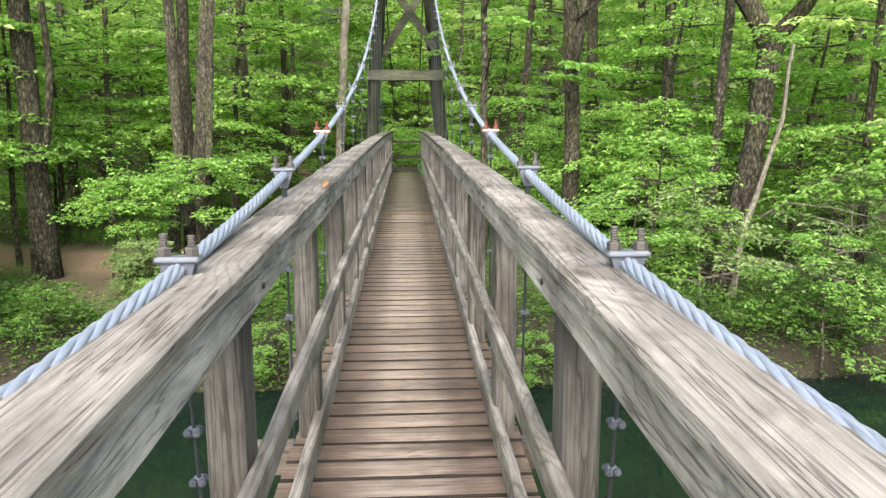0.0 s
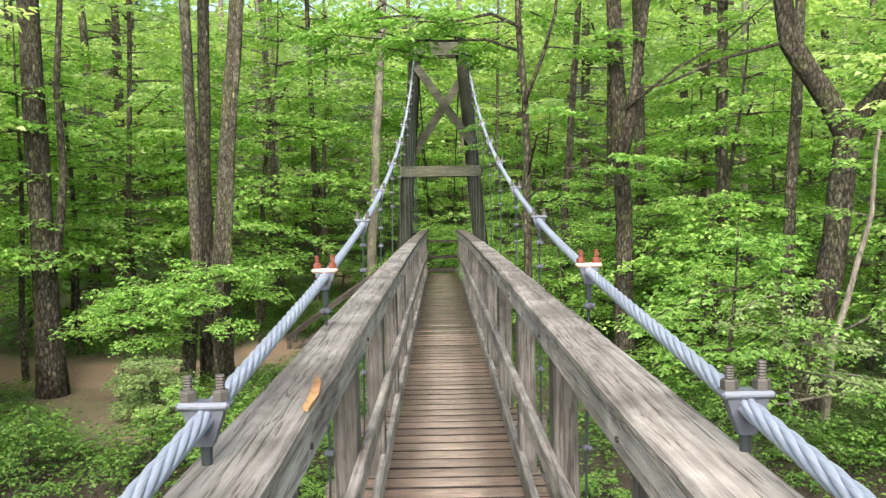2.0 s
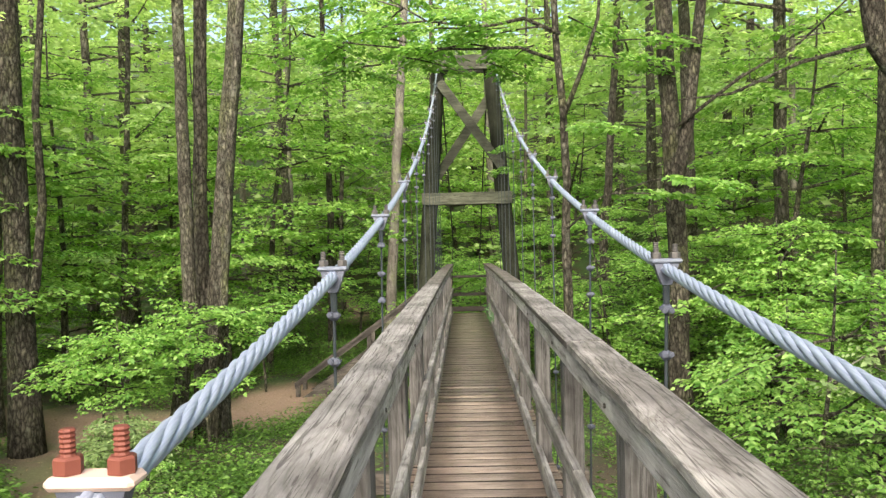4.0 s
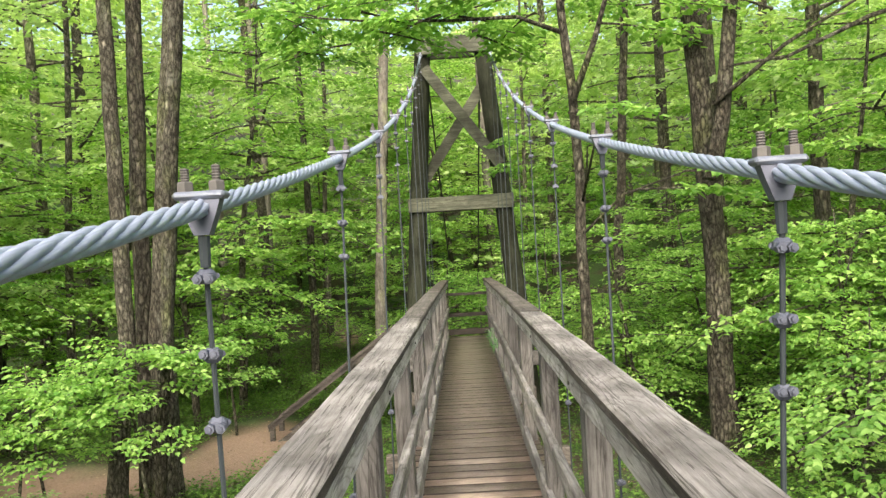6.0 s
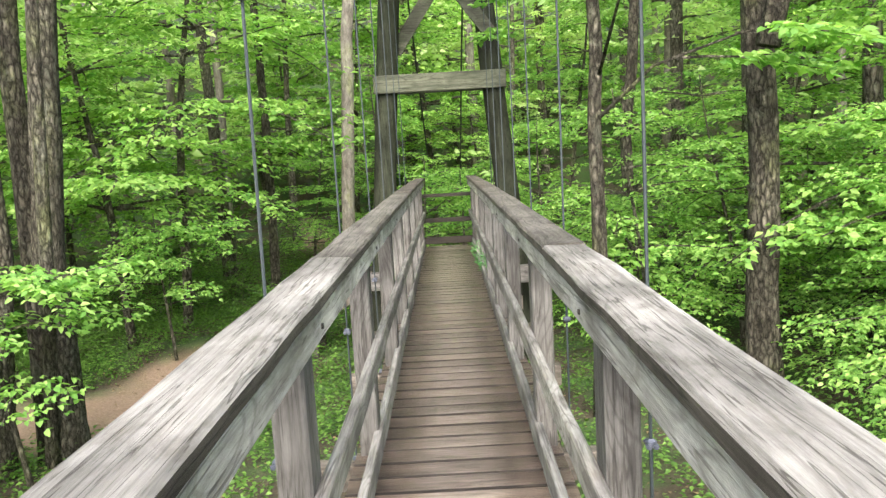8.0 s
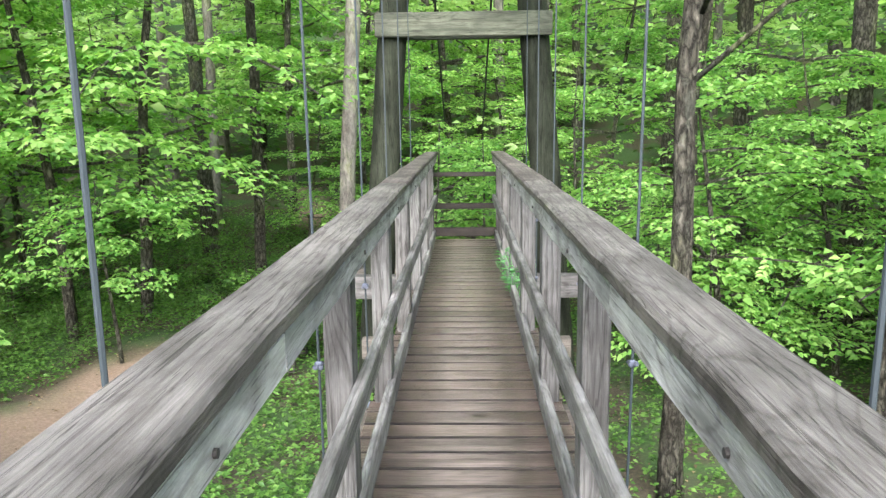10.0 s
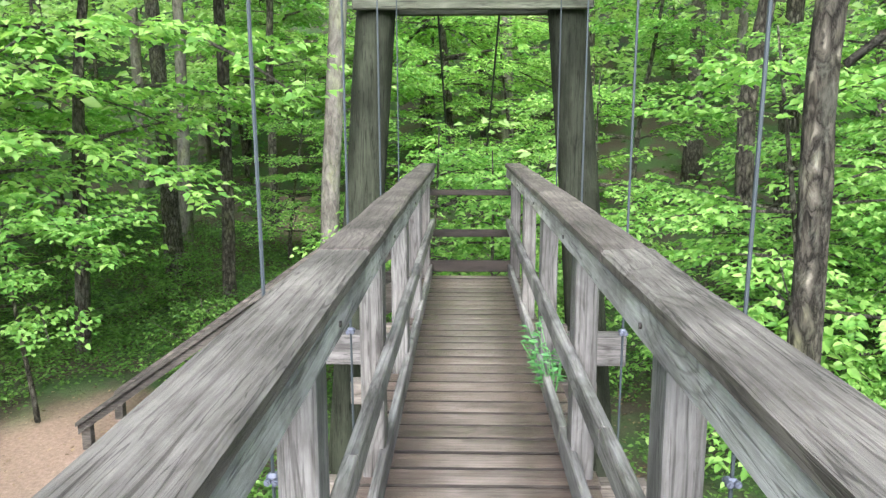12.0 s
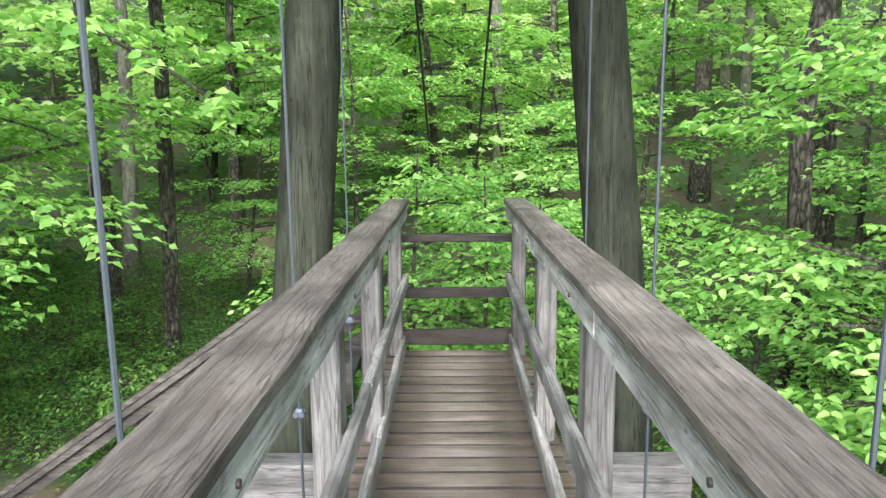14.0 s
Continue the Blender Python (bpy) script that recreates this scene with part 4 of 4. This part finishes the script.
# understorey
kinds = [sapling(1, 3.4, 1.7, 8, 0.068), sapling(2, 4.6, 2.1, 9, 0.078), sapling(3, 2.3, 1.3, 6, 0.062, per=5), sapling(4, 6.5, 2.5, 9, 0.1, low=0.3), sapling(5, 5.2, 2.0, 9, 0.092, low=0.15),
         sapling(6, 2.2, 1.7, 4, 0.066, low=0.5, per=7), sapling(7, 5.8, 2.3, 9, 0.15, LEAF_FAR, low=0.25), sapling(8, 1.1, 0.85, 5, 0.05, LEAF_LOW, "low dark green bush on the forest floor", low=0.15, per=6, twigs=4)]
under = [(-5.0, 9.8, 7), (-6.2, 9.9, 7), (-3.6, 9.9, 7), (-7.4, 9.9, 7), (3.0, 9.9, 7), (4.4, 10.0, 7), (5.6, 10.1, 7), (6.6, 10.2, 7), (-1.5, 9.9, 7), (1.4, 9.9, 7),
         (-6.4, 10.6, 7), (-7.2, 11.6, 7), (-2.4, 10.3, 7), (2.4, 10.3, 7), (3.6, 10.8, 7), (-5.5, 22.4, 7), (-7.0, 21.6, 7), (-4.6, 24.2, 7), (-6.2, 19.4, 7), (-3.2, 21.4, 7), (-4.6, 19.9, 5),
         (5.2, 15.6, 0), (6.0, 18.3, 0), (7.4, 16.6, 0), (5.4, 20.8, 0), (-7.7, 10.0, 2), (-9.3, 12.0, 0),
         (-5.0, 14.0, 5), (-4.0, 14.3, 5), (-5.9, 14.6, 5), (0.15, 21.3, 2), (-0.6, 22.2, 2), (0.8, 22.4, 2), (-9.0, 13.4, 1), (-8.3, 10.9, 1), (-10.0, 15.4, 3), (-8.6, 19.2, 3), (-5.5, 20.6, 3), (-5.0, 21.6, 3), (-8.8, 17.0, 3), (-10.5, 12.3, 4), (-3.3, 26.4, 1), (-1.6, 27.5, 4),
         (-7.6, 23.0, 3), (-12.0, 15.5, 3), (-9.5, 20.5, 1), (2.9, 18.6, 0), (4.4, 19.0, 1), (2.6, 21.0, 2), (5.6, 17.0, 3), (5.6, 16.6, 1), (8.8, 16.8, 3), (8.0, 18.0, 0), (8.9, 11.4, 1), (2.1, 24.6, 0), (4.6, 23.4, 4),
         (7.4, 18.6, 4), (9.0, 12.4, 3), (1.1, 29.6, 1), (-0.2, 31.0, 3), (3.2, 28.0, 3), (-6.8, 10.3, 2), (6.0, 9.6, 2), (9.4, 16.2, 1), (6.2, 22.0, 3), (8.2, 25.0, 3), (-1.0, 33.5, 4), (0.6, 36.0, 3),
         (4.2, 13.6, 2), (3.9, 11.6, 2), (-2.6, 30.0, 3), (-4.8, 32.0, 3), (-8.0, 27.5, 4), (-6.4, 35.0, 3), (-11.5, 22.5, 4), (-13.0, 10.5, 3), (11.4, 11.0, 4), (-1.8, 9.6, 2), (1.9, 9.5, 2), (-3.2, 10.2, 2), (0.4, 10.6, 2), (0.0, 23.6, 2)]
while len(under) < 104:
    x, y = rnd.uniform(-24, 24), rnd.uniform(14, 48)
    if (abs(x) > 8 or y > 30) and near_line(x, y, TRAIL2) > 1.4 and all(math.hypot(x - q[0], y - q[1]) > 1.7 for q in under):
        under.append((x, y, 6 if y > 27 else rnd.choice((1, 3, 3, 4))))
used = set()
for x, y, k in under:
    sc = 0.42 if abs(x) < 3.3 and y < 11 else rnd.uniform(0.85, 1.2)
    m4 = pose(x, y, ground_z(x, y), 0, 0, rnd.uniform(0, 360)) @ Matrix.Diagonal((sc, sc, sc, 1))
    if k in used:
        copy_thing(kinds[k], m4)
    else:
        used.add(k)
        kinds[k].matrix_basis = m4

# bank shrubs with pale leaves
pale = sapling(21, 1.25, 0.75, 6, 0.05, LEAF_PALE, "pale grey-green shrub on the bare bank", low=0.1, per=7, twigs=6)
pale.matrix_basis = pose(-4.3, 12.3, ground_z(-4.3, 12.3), 0, 0, 20) @ Matrix.Diagonal((0.8, 0.8, 0.8, 1))
copy_thing(pale, pose(-4.75, 12.7, ground_z(-4.75, 12.7), 0, 0, 130))
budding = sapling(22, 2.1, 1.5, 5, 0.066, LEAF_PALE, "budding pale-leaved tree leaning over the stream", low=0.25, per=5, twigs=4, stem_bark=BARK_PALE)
budding.matrix_basis = pose(7.4, 12.0, ground_z(7.4, 12.0), 0, 0, 60) @ Matrix.Diagonal((1.3, 1.3, 1.3, 1))
copy_thing(budding, pose(4.7, 11.0, ground_z(4.7, 11.0), 0, 0, 200) @ Matrix.Diagonal((0.85, 0.85, 0.85, 1)))

# far woods and ground plants
def scatter(n, region, size, lift, material, name, label, seed, keep=None, flat=0.35):
    rr = random.Random(seed)
    out = []
    while len(out) < n:
        x, y, z = region(rr)
        if keep and not keep(x, y):
            continue
        g = ground_z(x, y)
        for k in range(lift[2]):
            a = rr.random() * math.tau
            r = rr.uniform(0.0, lift[1])
            out.append((Vector((x + r * math.cos(a), y + r * math.sin(a), g + z + rr.uniform(0, lift[0]))), Vector((math.cos(a), math.sin(a), rr.uniform(-0.3, 0.25))),
                        Vector((rr.gauss(0, flat), rr.gauss(0, flat), 1)), size * rr.uniform(0.6, 1.35)))
    ob = crown_part(out, material, None, 0.6, name)
    tagged(ob, label, "foliage", kind="stuff")
    return ob


def ring(rr):
    a = rr.uniform(-0.15, math.pi + 0.15)
    d = rr.uniform(34, 60)
    return d * math.cos(a), 6 + d * math.sin(a), 20 * rr.random()


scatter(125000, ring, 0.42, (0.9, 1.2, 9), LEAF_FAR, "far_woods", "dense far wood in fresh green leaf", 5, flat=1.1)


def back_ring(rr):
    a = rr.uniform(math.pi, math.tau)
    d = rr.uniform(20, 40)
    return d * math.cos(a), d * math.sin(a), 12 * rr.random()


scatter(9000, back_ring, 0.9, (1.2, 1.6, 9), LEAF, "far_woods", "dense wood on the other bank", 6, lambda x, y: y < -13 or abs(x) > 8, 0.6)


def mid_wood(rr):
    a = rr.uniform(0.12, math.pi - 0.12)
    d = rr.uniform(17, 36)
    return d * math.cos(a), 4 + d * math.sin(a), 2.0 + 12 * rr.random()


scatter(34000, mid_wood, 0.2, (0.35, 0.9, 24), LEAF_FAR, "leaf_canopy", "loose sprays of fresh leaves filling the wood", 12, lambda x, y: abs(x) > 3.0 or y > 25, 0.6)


def off_trail(x, y):
    return abs(y + 1) - 1 > 9.45 and near_line(x, y, TRAIL) > 1.15 and near_line(x, y, BARE) > 0.8 and near_line(x, y, TRAIL2) > 0.65 and noise.noise((x * 0.45, y * 0.45, 3)) > -0.3


scatter(76000, lambda rr: (rr.uniform(-9, 9), rr.uniform(9.3, 27), 0.02), 0.056, (0.24, 0.13, 8), LEAF_LOW, "ground_plants", "low green plants covering the forest floor", 7, off_trail)
scatter(16000, lambda rr: (rr.uniform(-22, 22), rr.uniform(14, 45), 0.02), 0.2, (0.5, 0.4, 7), LEAF_LOW, "ground_plants", "low green bushes among the trees", 8, lambda x, y: off_trail(x, y) and (abs(x) > 9 or y > 27))

broad = sapling(31, 1.9, 1.0, 4, 0.12, None, "sapling with large drooping bright green leaves", low=0.35, per=4, twigs=3)
broad.matrix_basis = pose(2.75, 18.5, ground_z(2.75, 18.5), 0, 0, 10)

# a feathery weed growing up through the toe board
weed = thing("weed", (0.40, 16.02, deck_z(16) - 0.1), "feathery green weed growing up beside the deck", "plant")
wr = random.Random(77)
blades = []
for i in range(9):
    a = wr.random() * math.tau
    tip = Vector((-0.06 + 0.11 * math.cos(a), 0.11 * math.sin(a), wr.uniform(0.3, 0.52)))
    part("stalk", Buf().tube([(0, 0, 0), tip * 0.5 + Vector((0.02, 0, 0.03)), tip], 0.003, 4), LEAF_FERN, weed)
    for k in range(16):
        q = tip * (0.4 + 0.6 * k / 15)
        b2 = wr.random() * math.tau
        blades.append((q, Vector((math.cos(b2), math.sin(b2), 0.2)), Vector((wr.gauss(0, 0.5), wr.gauss(0, 0.5), 1)), wr.uniform(0.035, 0.07)))
crown_part(blades, LEAF_FERN, weed, 0.4, "foliage")

scatter(12000, lambda rr: (rr.uniform(-9, -1.2), rr.uniform(9.0, 13.6), 0.02), 0.075, (0.4, 0.2, 7), LEAF_LOW, "ground_plants", "low plants crowding the stream bank", 17, off_trail)
scatter(6000, lambda rr: (rr.uniform(1.0, 8), rr.uniform(9.0, 12.5), 0.02), 0.075, (0.4, 0.2, 7), LEAF_LOW, "ground_plants", "low plants crowding the stream bank", 18, off_trail)
scatter(46000, lambda rr: (rr.uniform(-8.5, -0.8), rr.uniform(15.5, 29), 0.02), 0.056, (0.3, 0.16, 8), LEAF_LOW, "ground_plants", "lush low plants beside the foot of the stair", 19,
        lambda x, y: near_line(x, y, TRAIL) > 1.05 and near_line(x, y, BARE) > 0.8 and near_line(x, y, TRAIL2) > 0.5 and not (-4.2 < x < 0 and 19.0 < y < 20.1))
scatter(9000, lambda rr: (rr.uniform(-9, 8), rr.uniform(10.5, 26), 0.008), 0.045, (0.01, 0.15, 2), FALLEN, "fallen_leaves", "dry brown leaves strewn on the trail and forest floor", 23, None, 0.25)

# ---- deck planks, with the shade of the gaps painted into their edges ----
EDGE = wood("gap_shade_edge", 0, (0.012, 0.01, 0.009), (0.025, 0.021, 0.018), (0.045, 0.038, 0.032))
PITCH = 0.157
variants = []
for i in range(10):
    rr = random.Random(i)
    bf = Buf()
    hw, ln = 0.073, 0.475
    v = []
    for x in (-ln, ln):
        w0, w1, dz = hw + rr.uniform(-0.002, 0.0015), hw + rr.uniform(-0.002, 0.0015), rr.uniform(-0.002, 0.002)
        v += [(x, -w0, -0.04), (x, w1, -0.04), (x, w1, dz - 0.006), (x, w1 - 0.007, dz), (x, -w0 + 0.007, dz), (x, -w0, dz - 0.006)]
    bf.add([Vector(p) for p in v], [(k, k + 6, (k + 1) % 6 + 6, (k + 1) % 6) for k in range(6)] + [(0, 1, 2, 3, 4, 5), (11, 10, 9, 8, 7, 6)])
    me = bf.mesh("plank")
    me.materials.append(DECK if i < 5 else DECK_DIM)
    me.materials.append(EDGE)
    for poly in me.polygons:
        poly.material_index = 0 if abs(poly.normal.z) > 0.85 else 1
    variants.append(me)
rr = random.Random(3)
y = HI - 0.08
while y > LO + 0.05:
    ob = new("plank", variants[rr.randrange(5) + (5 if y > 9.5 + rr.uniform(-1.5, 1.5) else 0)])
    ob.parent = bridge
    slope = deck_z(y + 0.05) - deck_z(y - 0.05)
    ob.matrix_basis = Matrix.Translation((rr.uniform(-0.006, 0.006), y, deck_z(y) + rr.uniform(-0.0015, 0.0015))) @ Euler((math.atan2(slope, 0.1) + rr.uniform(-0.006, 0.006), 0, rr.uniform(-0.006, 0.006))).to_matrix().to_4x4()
    y -= PITCH
